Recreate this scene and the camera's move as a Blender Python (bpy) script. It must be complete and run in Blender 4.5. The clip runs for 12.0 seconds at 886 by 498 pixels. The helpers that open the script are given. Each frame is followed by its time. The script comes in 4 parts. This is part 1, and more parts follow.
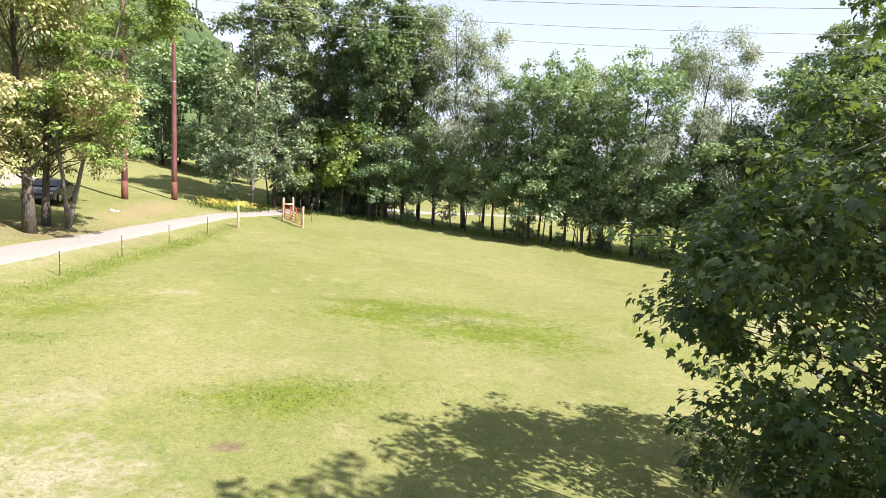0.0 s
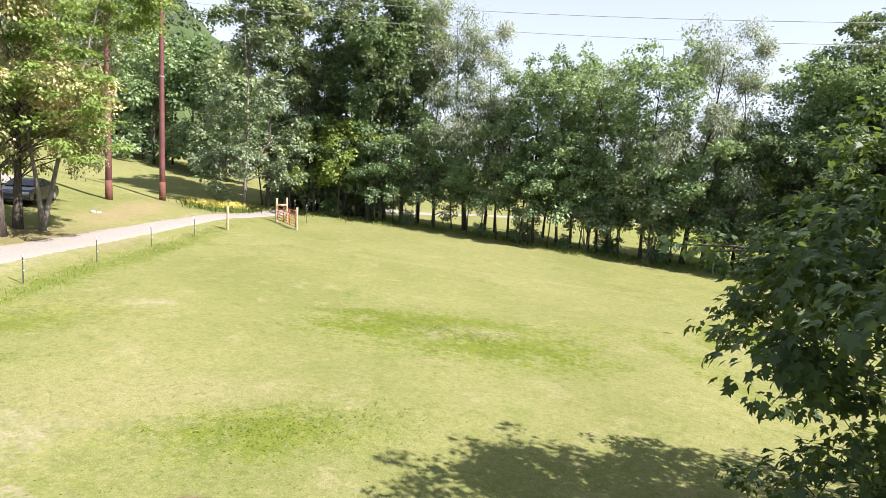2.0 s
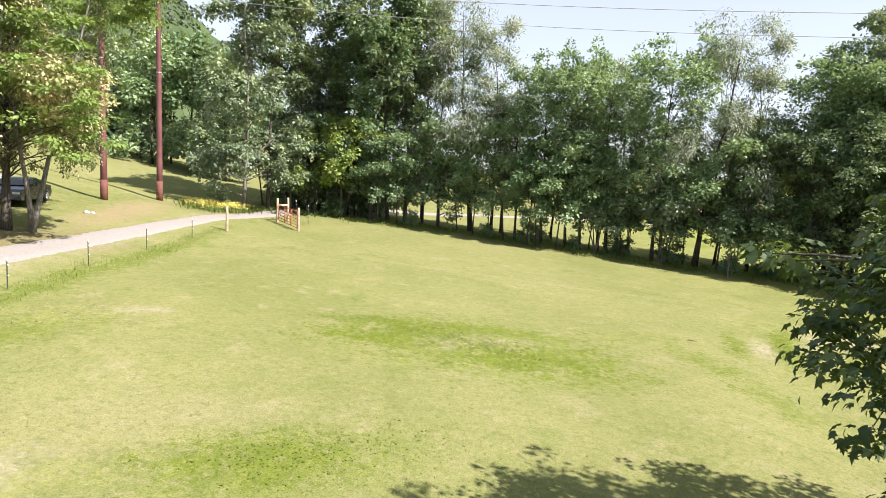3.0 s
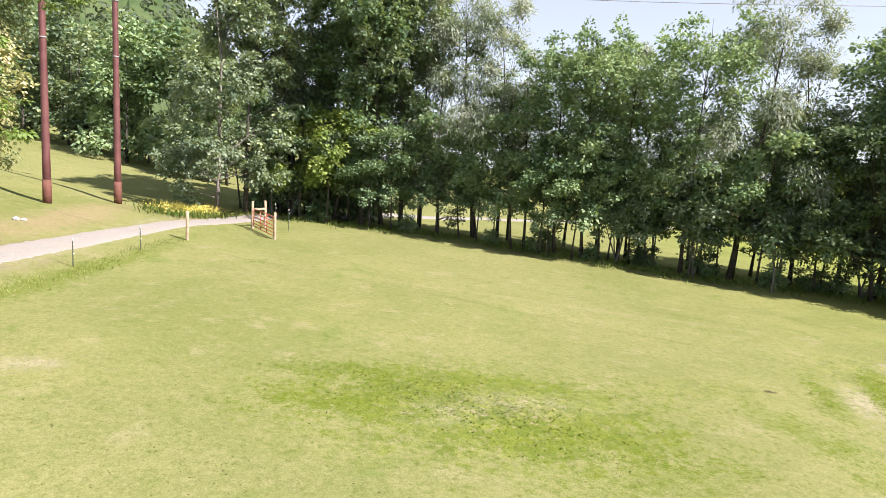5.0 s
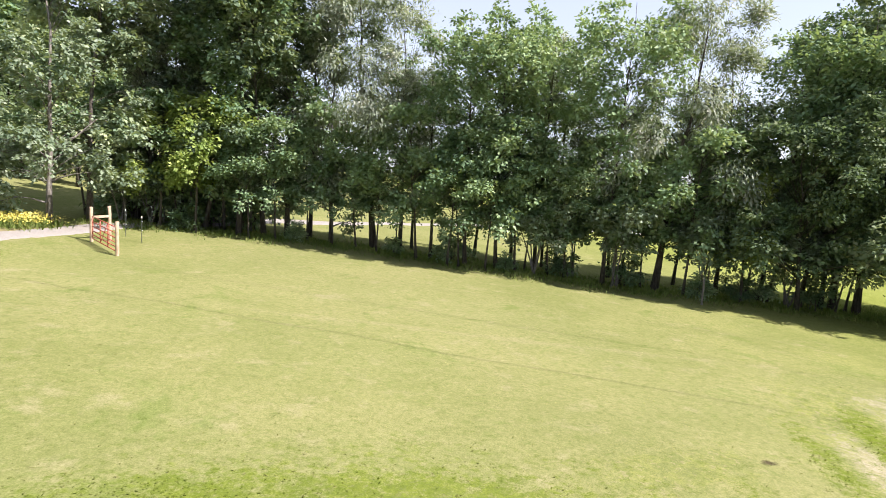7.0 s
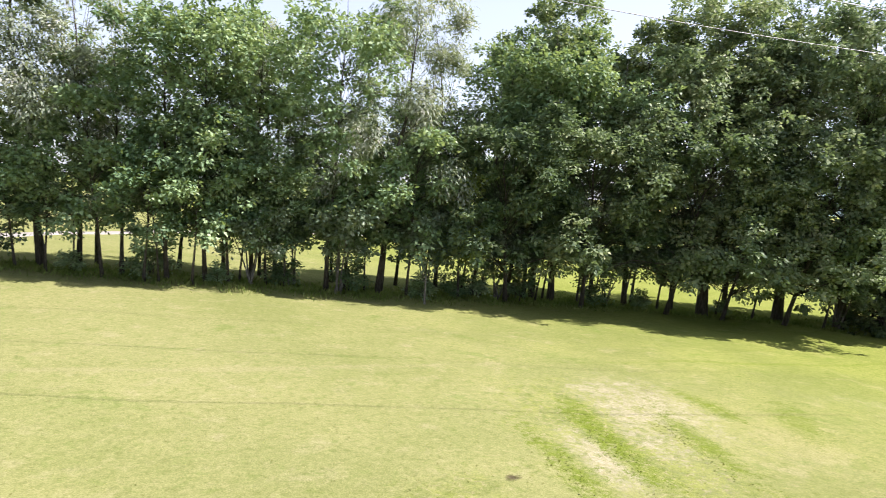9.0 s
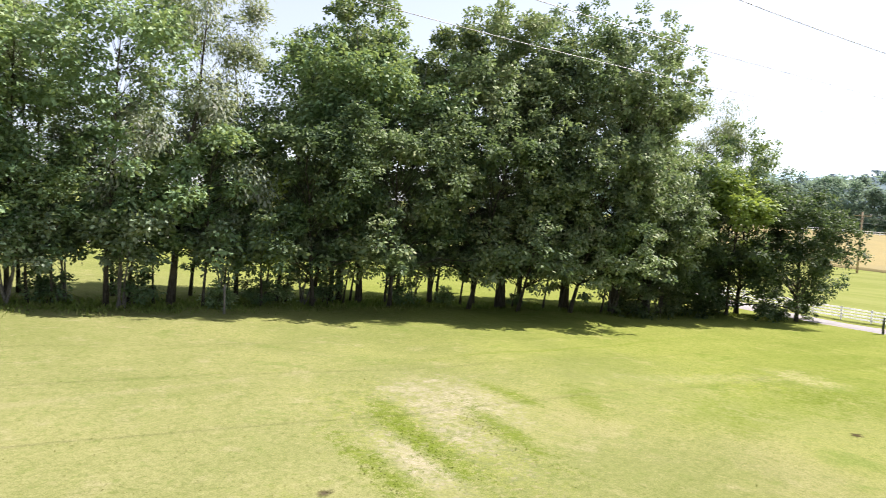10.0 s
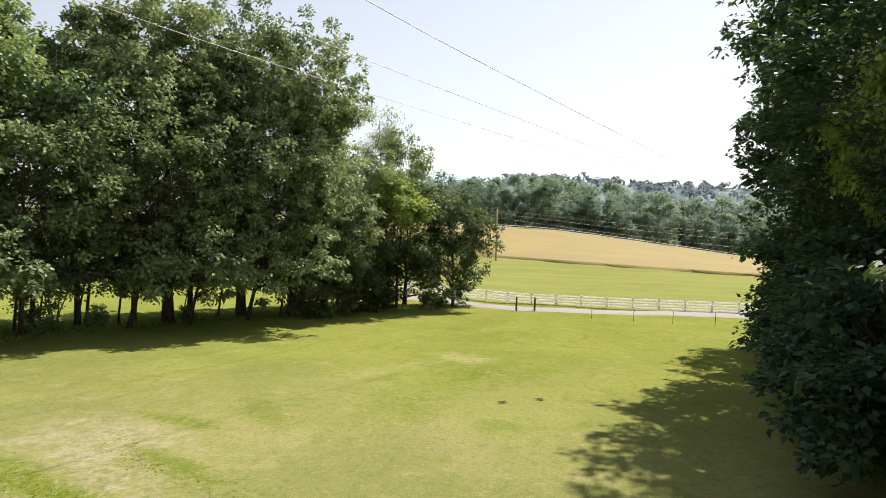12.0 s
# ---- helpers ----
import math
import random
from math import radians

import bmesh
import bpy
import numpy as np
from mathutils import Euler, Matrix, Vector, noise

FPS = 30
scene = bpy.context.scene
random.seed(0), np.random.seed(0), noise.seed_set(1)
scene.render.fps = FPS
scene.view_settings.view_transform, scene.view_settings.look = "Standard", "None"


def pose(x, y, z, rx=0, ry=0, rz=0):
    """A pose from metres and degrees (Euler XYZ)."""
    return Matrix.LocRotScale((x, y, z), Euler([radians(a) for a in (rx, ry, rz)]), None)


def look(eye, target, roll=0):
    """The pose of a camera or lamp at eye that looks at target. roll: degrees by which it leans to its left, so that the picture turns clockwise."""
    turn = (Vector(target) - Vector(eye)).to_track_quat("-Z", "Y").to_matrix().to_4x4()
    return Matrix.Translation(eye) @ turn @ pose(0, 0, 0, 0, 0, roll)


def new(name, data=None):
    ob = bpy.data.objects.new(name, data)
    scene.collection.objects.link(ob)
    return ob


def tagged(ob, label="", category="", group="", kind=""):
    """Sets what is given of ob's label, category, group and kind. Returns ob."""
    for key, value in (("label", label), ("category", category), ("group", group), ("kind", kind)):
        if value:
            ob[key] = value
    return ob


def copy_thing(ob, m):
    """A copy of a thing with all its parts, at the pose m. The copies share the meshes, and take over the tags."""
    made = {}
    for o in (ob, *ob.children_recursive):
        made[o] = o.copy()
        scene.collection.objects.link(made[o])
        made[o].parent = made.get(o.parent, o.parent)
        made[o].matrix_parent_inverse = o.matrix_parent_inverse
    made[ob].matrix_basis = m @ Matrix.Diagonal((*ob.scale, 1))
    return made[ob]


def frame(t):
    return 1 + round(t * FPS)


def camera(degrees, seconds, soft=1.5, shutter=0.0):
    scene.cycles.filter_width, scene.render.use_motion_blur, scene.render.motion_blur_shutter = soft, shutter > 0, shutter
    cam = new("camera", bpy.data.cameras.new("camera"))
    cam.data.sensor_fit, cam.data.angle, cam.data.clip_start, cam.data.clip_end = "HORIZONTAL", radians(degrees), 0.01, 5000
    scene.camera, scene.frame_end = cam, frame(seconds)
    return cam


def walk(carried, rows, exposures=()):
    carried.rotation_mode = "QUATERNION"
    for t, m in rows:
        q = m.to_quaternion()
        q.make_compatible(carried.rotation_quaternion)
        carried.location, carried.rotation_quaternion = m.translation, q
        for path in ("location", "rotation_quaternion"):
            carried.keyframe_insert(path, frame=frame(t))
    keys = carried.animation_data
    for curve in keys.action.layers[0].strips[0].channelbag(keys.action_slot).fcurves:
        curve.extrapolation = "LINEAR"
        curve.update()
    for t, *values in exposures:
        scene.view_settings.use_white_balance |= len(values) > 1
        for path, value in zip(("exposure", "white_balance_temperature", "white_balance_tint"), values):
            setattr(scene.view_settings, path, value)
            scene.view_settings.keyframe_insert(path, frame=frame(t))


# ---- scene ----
cam = camera(70.3, 12.0, soft=0.8, shutter=0.15)
METRES, EYE, TILT, LEAN, TURN = 20.0, 6.35, 0.0, 0.0, 0.0
ROWS = [
    (0.0, 0.0, 0.0, 0.0, 0.38, -7.44, -2.94),
    (0.5, -0.0, 0.0271, -0.0013, 0.36, -7.43, -2.94),
    (1.0, 0.0003, 0.055, -0.0029, 0.33, -7.42, -2.93),
    (1.5, -0.0013, 0.0837, -0.0039, 0.3, -7.42, -2.94),
    (2.0, -0.007, 0.1135, -0.0059, 0.3, -7.4, -2.93),
    (2.5, -0.0176, 0.1465, -0.008, 0.28, -7.41, -2.92),
    (3.0, -0.0303, 0.1859, -0.0108, 0.28, -7.4, -2.92),
    (5.0, -0.0285, 0.4893, -0.0173, 0.35, -7.36, -2.93),
    (5.5, -0.0262, 0.5751, -0.0196, -0.09, -7.32, -2.95),
    (6.0, -0.0218, 0.6564, -0.0204, -2.22, -7.2, -3.0),
    (6.5, -0.0148, 0.7322, -0.0221, -4.63, -7.04, -3.06),
    (8.5, 0.0289, 0.902, -0.028, -26.95, -5.62, -3.16),
    (9.0, 0.041, 0.9191, -0.0275, -33.79, -5.24, -3.09),
    (9.5, 0.0505, 0.9306, -0.029, -42.16, -4.72, -2.94),
    (10.0, 0.0601, 0.9379, -0.0288, -51.36, -4.22, -2.67),
    (10.5, 0.0713, 0.9387, -0.0288, -60.23, -3.78, -2.39),
    (11.0, 0.0803, 0.9388, -0.0273, -68.88, -3.43, -2.02),
    (11.5, 0.0877, 0.9395, -0.0257, -76.54, -3.18, -1.66),
    (12.0, 0.0971, 0.9405, -0.0255, -80.12, -3.03, -1.41),
]
EXPOSURES = [(0.0, 1.50, 6150, 17), (5.5, 1.34, 6200, 18), (8.5, 1.50, 6050, 19), (9.5, 1.52, 6050, 19), (10.5, 1.27, 6450, 14), (12.0, 1.02, 6700, 13)]
walk(cam, [(t, pose(0, 0, EYE, TILT, LEAN, TURN) @ pose(METRES * x, METRES * y, METRES * z, 90 + pitch, roll, yaw)) for t, x, y, z, yaw, pitch, roll in ROWS], EXPOSURES)

# sun and sky
SUN_BEARING, SUN_HEIGHT = 116.0, 47.0  # degrees clockwise from +y, above the horizon
world = bpy.data.worlds.new("sky")
scene.world = world
world.use_nodes = True
sky = world.node_tree.nodes.new("ShaderNodeTexSky")
sky.sky_type, sky.sun_disc = "NISHITA", False
sky.sun_elevation, sky.sun_rotation = radians(SUN_HEIGHT), radians(SUN_BEARING)
sky.air_density, sky.dust_density, sky.ozone_density = 1.0, 0.7, 1.0
grey = world.node_tree.nodes.new("ShaderNodeHueSaturation")
grey.inputs["Saturation"].default_value = 0.55
world.node_tree.links.new(sky.outputs[0], grey.inputs["Color"])
veil = world.node_tree.nodes.new("ShaderNodeMix")  # bright summer haze over the whole sky
veil.data_type, veil.blend_type = "RGBA", "ADD"
veil.inputs[0].default_value, veil.inputs[7].default_value = 1.0, (2.75, 2.98, 3.3, 1)
world.node_tree.links.new(grey.outputs[0], veil.inputs[6])
world.node_tree.links.new(veil.outputs[2], world.node_tree.nodes["Background"].inputs[0])
world.node_tree.nodes["Background"].inputs[1].default_value = 0.05
sun_data = bpy.data.lights.new("sun", "SUN")
sun_data.energy, sun_data.angle, sun_data.color = 5.0, radians(0.55), (1.0, 0.915, 0.83)
sun = new("sun", sun_data)
_b, _e = radians(SUN_BEARING), radians(SUN_HEIGHT)
sun.matrix_world = look((100 * math.sin(_b) * math.cos(_e), 100 * math.cos(_b) * math.cos(_e), 100 * math.sin(_e)), (0, 0, 0))


# ---------- materials ----------
class Nodes:
    """Short-hand for wiring node materials."""

    def __init__(self, name):
        self.mat = bpy.data.materials.new(name)
        self.mat.use_nodes = True
        self.t = self.mat.node_tree
        self.bsdf = self.t.nodes["Principled BSDF"]
        self.out = self.t.nodes["Material Output"]

    def add(self, kind, ins=None, operation="", interpolation_type="", data_type="", blend_type="", vector_type=""):
        n = self.t.nodes.new(kind)
        if operation:
            n.operation = operation
        if interpolation_type:
            n.interpolation_type = interpolation_type
        if data_type:
            n.data_type = data_type
        if blend_type:
            n.blend_type = blend_type
        if vector_type:
            n.vector_type = vector_type
        for k, v in (ins or {}).items():
            self.put(n.inputs[k], v)
        return n

    def put(self, socket, v):
        if isinstance(v, bpy.types.NodeSocket):
            self.t.links.new(v, socket)
        elif isinstance(v, (tuple, list)) and len(v) == 3 and socket.type == "RGBA":
            socket.default_value = (*v, 1)
        else:
            socket.default_value = v

    def pos(self):
        return self.add("ShaderNodeNewGeometry").outputs["Position"]

    def local(self):
        return self.add("ShaderNodeTexCoord").outputs["Object"]

    def noise(self, vec, scale, detail=3.0, rough=0.55, dist=0.0):
        return self.add("ShaderNodeTexNoise", {"Vector": vec, "Scale": scale, "Detail": detail, "Roughness": rough, "Distortion": dist}).outputs["Fac"]

    def stretch(self, vec, sx, sy, sz, rz=0.0):
        return self.add("ShaderNodeMapping", {"Vector": vec, "Scale": (sx, sy, sz), "Rotation": (0, 0, radians(rz))}).outputs[0]

    def band(self, v, a, b, lo=0.0, hi=1.0):
        return self.add("ShaderNodeMapRange", {"Value": v, "From Min": a, "From Max": b, "To Min": lo, "To Max": hi}, interpolation_type="SMOOTHSTEP").outputs[0]

    def math(self, op, a, b=0.0):
        n = self.add("ShaderNodeMath", operation=op)
        self.put(n.inputs[0], a)
        self.put(n.inputs[1], b)
        return n.outputs[0]

    def mix(self, f, a, b, blend="MIX"):
        n = self.add("ShaderNodeMix", data_type="RGBA", blend_type=blend)
        self.put(n.inputs[0], f)
        self.put(n.inputs[6], a)
        self.put(n.inputs[7], b)
        return n.outputs[2]

    def bump(self, height, strength=0.4, distance=0.02):
        self.put(self.bsdf.inputs["Normal"], self.add("ShaderNodeBump", {"Height": height, "Strength": strength, "Distance": distance}).outputs[0])

    def finish(self, colour, rough=0.8, metal=0.0, spec=0.3):
        self.put(self.bsdf.inputs["Base Color"], colour)
        self.put(self.bsdf.inputs["Roughness"], rough)
        self.put(self.bsdf.inputs["Metallic"], metal)
        self.put(self.bsdf.inputs["Specular IOR Level"], spec)
        return self.mat


def leaf_material(name, dark, mid, light, through_light=0.35, gloss=0.55, spec=0.25, lit=(0.30, 0.36, 0.03)):
    """Leaves: colour varies leaf by leaf and tree by tree, part of the light passes through."""
    k = Nodes(name)
    isl = k.add("ShaderNodeNewGeometry").outputs["Random Per Island"]
    obj = k.add("ShaderNodeObjectInfo").outputs["Random"]
    patch = k.noise(k.local(), 0.45, 2.0)
    f = k.math("ADD", k.math("MULTIPLY", isl, 0.55), k.math("MULTIPLY", k.band(patch, 0.3, 0.7), 0.45))
    c = k.mix(k.band(f, 0.05, 0.6), dark, mid)
    c = k.mix(k.band(f, 0.55, 1.0), c, light)
    hsv = k.add("ShaderNodeHueSaturation", {"Color": c, "Hue": k.band(obj, 0.0, 1.0, 0.480, 0.516), "Saturation": 0.95, "Value": k.band(obj, 1.0, 0.0, 0.72, 1.3)})
    c = hsv.outputs[0]
    k.finish(c, gloss, 0.0, spec)
    tr = k.add("ShaderNodeBsdfTranslucent", {"Color": k.mix(0.55, c, lit)})
    m = k.add("ShaderNodeMixShader", {"Fac": through_light})
    k.put(m.inputs[1], k.bsdf.outputs[0])
    k.put(m.inputs[2], tr.outputs[0])
    k.put(k.out.inputs["Surface"], m.outputs[0])
    return k.mat


def bark_material(name, dark, light):
    k = Nodes(name)
    p = k.local()
    ridges = k.noise(k.stretch(p, 9, 9, 1.3), 1.6, 6, 0.65, 0.8)
    moss = k.noise(p, 0.8, 3)
    c = k.mix(k.band(ridges, 0.35, 0.68), dark, light)
    c = k.mix(k.band(moss, 0.55, 0.75, 0.0, 0.45), c, (0.09, 0.10, 0.05))
    k.bump(ridges, 0.8, 0.03)
    return k.finish(c, 0.9, 0.0, 0.15)


def plain_material(name, a, b, scale, rough=0.7, metal=0.0, spec=0.3, bump=0.2, fine=40.0):
    """Two-tone surface with stains and a fine grain."""
    k = Nodes(name)
    p = k.local()
    big, small = k.noise(p, scale, 4), k.noise(p, fine, 3)
    c = k.mix(k.band(big, 0.35, 0.7), a, b)
    c = k.mix(k.band(small, 0.3, 0.75, 0.0, 0.22), c, tuple(v * 0.55 for v in a))
    k.bump(small, bump, 0.01)
    return k.finish(c, k.band(big, 0.3, 0.7, rough * 0.85, min(1.0, rough * 1.15)), metal, spec)


LEAF_OAK = leaf_material("leaf_oak", (0.100, 0.163, 0.111), (0.212, 0.286, 0.157), (0.393, 0.441, 0.239))
LEAF_MAPLE = leaf_material("leaf_maple", (0.096, 0.175, 0.092), (0.193, 0.302, 0.146), (0.352, 0.440, 0.238))
LEAF_ASH = leaf_material("leaf_ash", (0.156, 0.204, 0.136), (0.270, 0.316, 0.234), (0.454, 0.451, 0.391), 0.4)
LEAF_LIME = leaf_material("leaf_bright", (0.132, 0.215, 0.050), (0.237, 0.336, 0.075), (0.385, 0.468, 0.121), 0.40)
LEAF_GREY = leaf_material("leaf_grey", (0.100, 0.157, 0.095), (0.191, 0.254, 0.156), (0.338, 0.392, 0.281), 0.34, 0.5)
LEAF_TAN = leaf_material("leaf_tan", (0.215, 0.276, 0.106), (0.430, 0.423, 0.188), (0.786, 0.579, 0.374), 0.35)
# LEAF_DARK and LEAF_DEEP: back-lit shade of the crowns is put into the colour
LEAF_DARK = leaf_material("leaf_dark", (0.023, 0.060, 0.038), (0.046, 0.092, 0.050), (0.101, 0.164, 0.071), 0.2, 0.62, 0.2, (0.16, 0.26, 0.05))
LEAF_DEEP = leaf_material("leaf_deep", (0.048, 0.082, 0.040), (0.100, 0.139, 0.059), (0.199, 0.222, 0.105), 0.28, 0.6, 0.14, (0.20, 0.30, 0.07))
# next three: distance haze is put into the leaf colours, greyed and paled
LEAF_HILL = leaf_material("leaf_hill", (0.085, 0.115, 0.080), (0.12, 0.150, 0.100), (0.17, 0.195, 0.130), 0.25, 0.7, 0.1)
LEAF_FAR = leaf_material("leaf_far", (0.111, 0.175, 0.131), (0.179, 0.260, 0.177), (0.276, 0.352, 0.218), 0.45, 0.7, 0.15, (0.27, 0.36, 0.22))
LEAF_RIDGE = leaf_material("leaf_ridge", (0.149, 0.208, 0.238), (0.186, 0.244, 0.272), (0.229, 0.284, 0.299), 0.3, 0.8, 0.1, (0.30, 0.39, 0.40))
# near crown stands against the light; that shade is put into its leaf colours
LEAF_NEAR = leaf_material("leaf_near", (0.019, 0.042, 0.017), (0.039, 0.072, 0.025), (0.112, 0.158, 0.042), 0.30, 0.5, 0.3, (0.30, 0.42, 0.05))
LEAF_BIG = leaf_material("leaf_big", (0.091, 0.141, 0.080), (0.192, 0.253, 0.117), (0.368, 0.401, 0.212), 0.30, 0.6, 0.14, (0.20, 0.30, 0.07))
BARK = bark_material("bark", (0.045, 0.038, 0.030), (0.13, 0.115, 0.095))
BARK_PALE = bark_material("bark_pale", (0.10, 0.09, 0.075), (0.27, 0.25, 0.22))


def lawn_colour(k, p):
    """Colour of the pasture at a place, and the fine noises for its relief."""
    huge, large, mid = k.noise(p, 0.035, 3), k.noise(p, 0.16, 4, 0.6), k.noise(p, 0.75, 5, 0.62)
    fine, blade = k.noise(p, 5.0, 6, 0.68), k.noise(k.stretch(p, 1, 1, 1), 26.0, 4, 0.7)
    c = k.mix(k.band(large, 0.36, 0.66), (0.252, 0.268, 0.090), (0.318, 0.316, 0.122))
    c = k.mix(k.band(huge, 0.40, 0.64, 0.0, 0.5), c, (0.335, 0.33, 0.14))
    c = k.mix(k.band(mid, 0.54, 0.72, 0.0, 0.55), c, (0.42, 0.375, 0.20))
    c = k.mix(k.band(k.noise(p, 0.33, 5, 0.65, 0.6), 0.57, 0.70, 0.0, 0.55), c, (0.18, 0.24, 0.055))
    mottle = k.noise(p, 2.3, 6, 0.72, 0.4)
    c = k.mix(k.band(mottle, 0.52, 0.68, 0.0, 0.34), c, (0.40, 0.365, 0.175))
    c = k.mix(k.band(mottle, 0.47, 0.33, 0.0, 0.40), c, (0.17, 0.225, 0.05))
    wob = k.math("MULTIPLY", k.math("SUBTRACT", k.noise(p, 1.1, 5, 0.7), 0.5), 2.6)
    wob = k.math("ADD", wob, k.math("MULTIPLY", k.math("SUBTRACT", fine, 0.5), 2.8))
    dry, bare, green, weed = (0.40, 0.355, 0.185), (0.46, 0.405, 0.25), (0.205, 0.245, 0.050), (0.165, 0.22, 0.038)
    earth = (0.10, 0.075, 0.05)
    for x, y, rx, ry, turn, col, amount in (
        (0.6, 24.6, 4.6, 3.2, 8, green, 0.75), (2.2, 23.6, 2.6, 1.6, -15, green, 0.5), (-3.4, 26.0, 2.4, 0.7, 10, weed, 0.5), (-12.0, 22.0, 3.6, 1.5, 45, dry, 0.75), (-13.0, 20.6, 2.4, 0.9, 60, green, 0.5), (-11.4, 16.8, 1.2, 0.6, 20, weed, 0.5),
        (-7.0, 15.5, 3.5, 2.0, 30, dry, 0.4), (-2.6, 15.6, 2.6, 0.9, 20, green, 0.4), (-4.1, 11.9, 0.34, 0.2, 0, (0.24, 0.16, 0.11), 0.9), (19.6, 27.5, 3.0, 1.0, 63, dry, 0.4), (29.0, 23.5, 5.0, 2.0, -20, green, 0.4), (-14.2, 30.0, 9.0, 0.8, 90, weed, 0.4),
        (9.5, 28.1, 0.22, 0.16, 10, earth, 1.0), (26.1, 20.5, 0.34, 0.20, 0, earth, 1.0), (27.1, 19.1, 0.32, 0.20, 0, earth, 1.0), (30.0, 34.0, 14.0, 0.22, -12, green, 0.4), (6.0, 37.5, 10.0, 0.3, -8, dry, 0.35), (24.0, 24.5, 3.0, 1.2, 10, green, 0.5),
        (33.0, 19.5, 5.0, 1.0, -25, green, 0.45), (21.0, 22.0, 4.0, 1.5, 30, dry, 0.35), (-19.5, 31.5, 5.0, 3.0, 60, (0.27, 0.20, 0.12), 0.6), (-20.4, 43.0, 1.7, 8.0, 6, (0.40, 0.31, 0.175), 0.75), (-17.2, 50.6, 1.2, 2.0, 0, (0.40, 0.31, 0.175), 0.7),
    ):
        m = k.add("ShaderNodeMapping", {"Vector": p, "Location": (x, y, 0), "Rotation": (0, 0, radians(turn)), "Scale": (rx, ry, 1000)}, vector_type="TEXTURE").outputs[0]
        d = k.add("ShaderNodeVectorMath", {0: m}, operation="LENGTH").outputs["Value"]
        c = k.mix(k.band(k.math("ADD", d, wob), 1.3, 0.3, 0.0, amount), c, col)
    # rough ground with clover, straw and bare crumbs
    rough, crumb = k.noise(p, 1.5, 6, 0.75, 0.8), k.noise(p, 4.5, 4, 0.7, 0.5)
    mix_c = k.mix(k.band(rough, 0.40, 0.60), (0.15, 0.195, 0.04), (0.28, 0.315, 0.055))
    mix_c = k.mix(k.band(crumb, 0.52, 0.64, 0.0, 0.75), mix_c, (0.44, 0.36, 0.22))
    mix_c = k.mix(k.band(crumb, 0.44, 0.34, 0.0, 0.6), mix_c, (0.13, 0.165, 0.05))
    for x, y, rx, ry, turn, amount in ((0.8, 24.3, 5.4, 3.4, 4, 0.95), (14.4, 29.4, 6.5, 3.2, 63, 0.65), (-12.2, 21.4, 4.8, 2.6, 50, 0.55), (-3.6, 14.8, 3.0, 1.6, 15, 0.55), (33.5, 24.5, 6.0, 3.0, -30, 0.45), (-8.0, 12.5, 5.0, 3.5, 30, 0.35), (7.0, 27.5, 3.0, 1.2, 20, 0.4)):
        m = k.add("ShaderNodeMapping", {"Vector": p, "Location": (x, y, 0), "Rotation": (0, 0, radians(turn)), "Scale": (rx, ry, 1000)}, vector_type="TEXTURE").outputs[0]
        d = k.add("ShaderNodeVectorMath", {0: m}, operation="LENGTH").outputs["Value"]
        c = k.mix(k.band(k.math("ADD", d, k.math("MULTIPLY", wob, 0.6)), 1.2, 0.2, 0.0, amount), c, mix_c)
    pale, lush = (0.475, 0.415, 0.28), (0.172, 0.220, 0.028)
    straw = k.band(k.noise(p, 2.6, 6, 0.78, 0.7), 0.36, 0.60, 0.2, 1.0)
    clover = k.band(k.noise(p, 3.4, 6, 0.75, 0.5), 0.34, 0.56, 0.35, 1.0)
    ragged = k.math("ADD", k.math("MULTIPLY", wob, 1.25), k.math("MULTIPLY", k.math("SUBTRACT", blade, 0.5), 3.0))
    for x, y, rx, ry, turn, amount, col in (
        (35.4, 23.2, 2.0, 1.1, 55, 0.95, pale), (18.2, 30.9, 2.6, 1.4, 60, 0.95, pale), (15.6, 29.8, 3.2, 0.7, 64, 0.85, pale), (12.6, 28.4, 2.2, 0.7, 66, 0.9, pale), (17.4, 33.0, 1.6, 0.8, 20, 0.6, pale), (-17.0, 36.0, 0.8, 16.0, 2, 0.55, pale), (31.8, 26.2, 5.4, 0.8, -30, 0.47, pale),
        (-6.8, 9.9, 1.9, 1.3, 20, 0.95, pale), (-8.4, 13.0, 1.5, 0.9, 50, 0.61, pale), (-10.2, 23.6, 0.9, 0.5, 30, 0.54, pale), (1.8, 25.0, 1.6, 1.0, 10, 0.54, pale), (-0.4, 23.6, 1.1, 0.8, 40, 0.47, pale),
        (11.4, 28.4, 2.2, 0.42, 70, 0.9, lush), (13.7, 29.0, 2.6, 0.5, 66, 1.0, lush), (15.0, 31.4, 1.4, 0.5, 58, 0.8, lush), (16.6, 28.4, 2.4, 0.4, 62, 0.85, lush), (20.2, 30.6, 1.6, 0.5, 75, 0.85, lush), (21.8, 28.4, 2.0, 0.6, 40, 0.6, lush), (4.0, 21.6, 1.8, 0.9, 10, 0.5, lush), (-3.2, 23.6, 1.2, 0.5, 10, 0.8, lush), (8.6, 25.0, 0.7, 1.6, 10, 0.7, lush), (9.6, 21.6, 0.8, 2.4, 10, 0.6, lush), (-14.4, 30.0, 0.7, 14.0, 0, 0.6, lush),
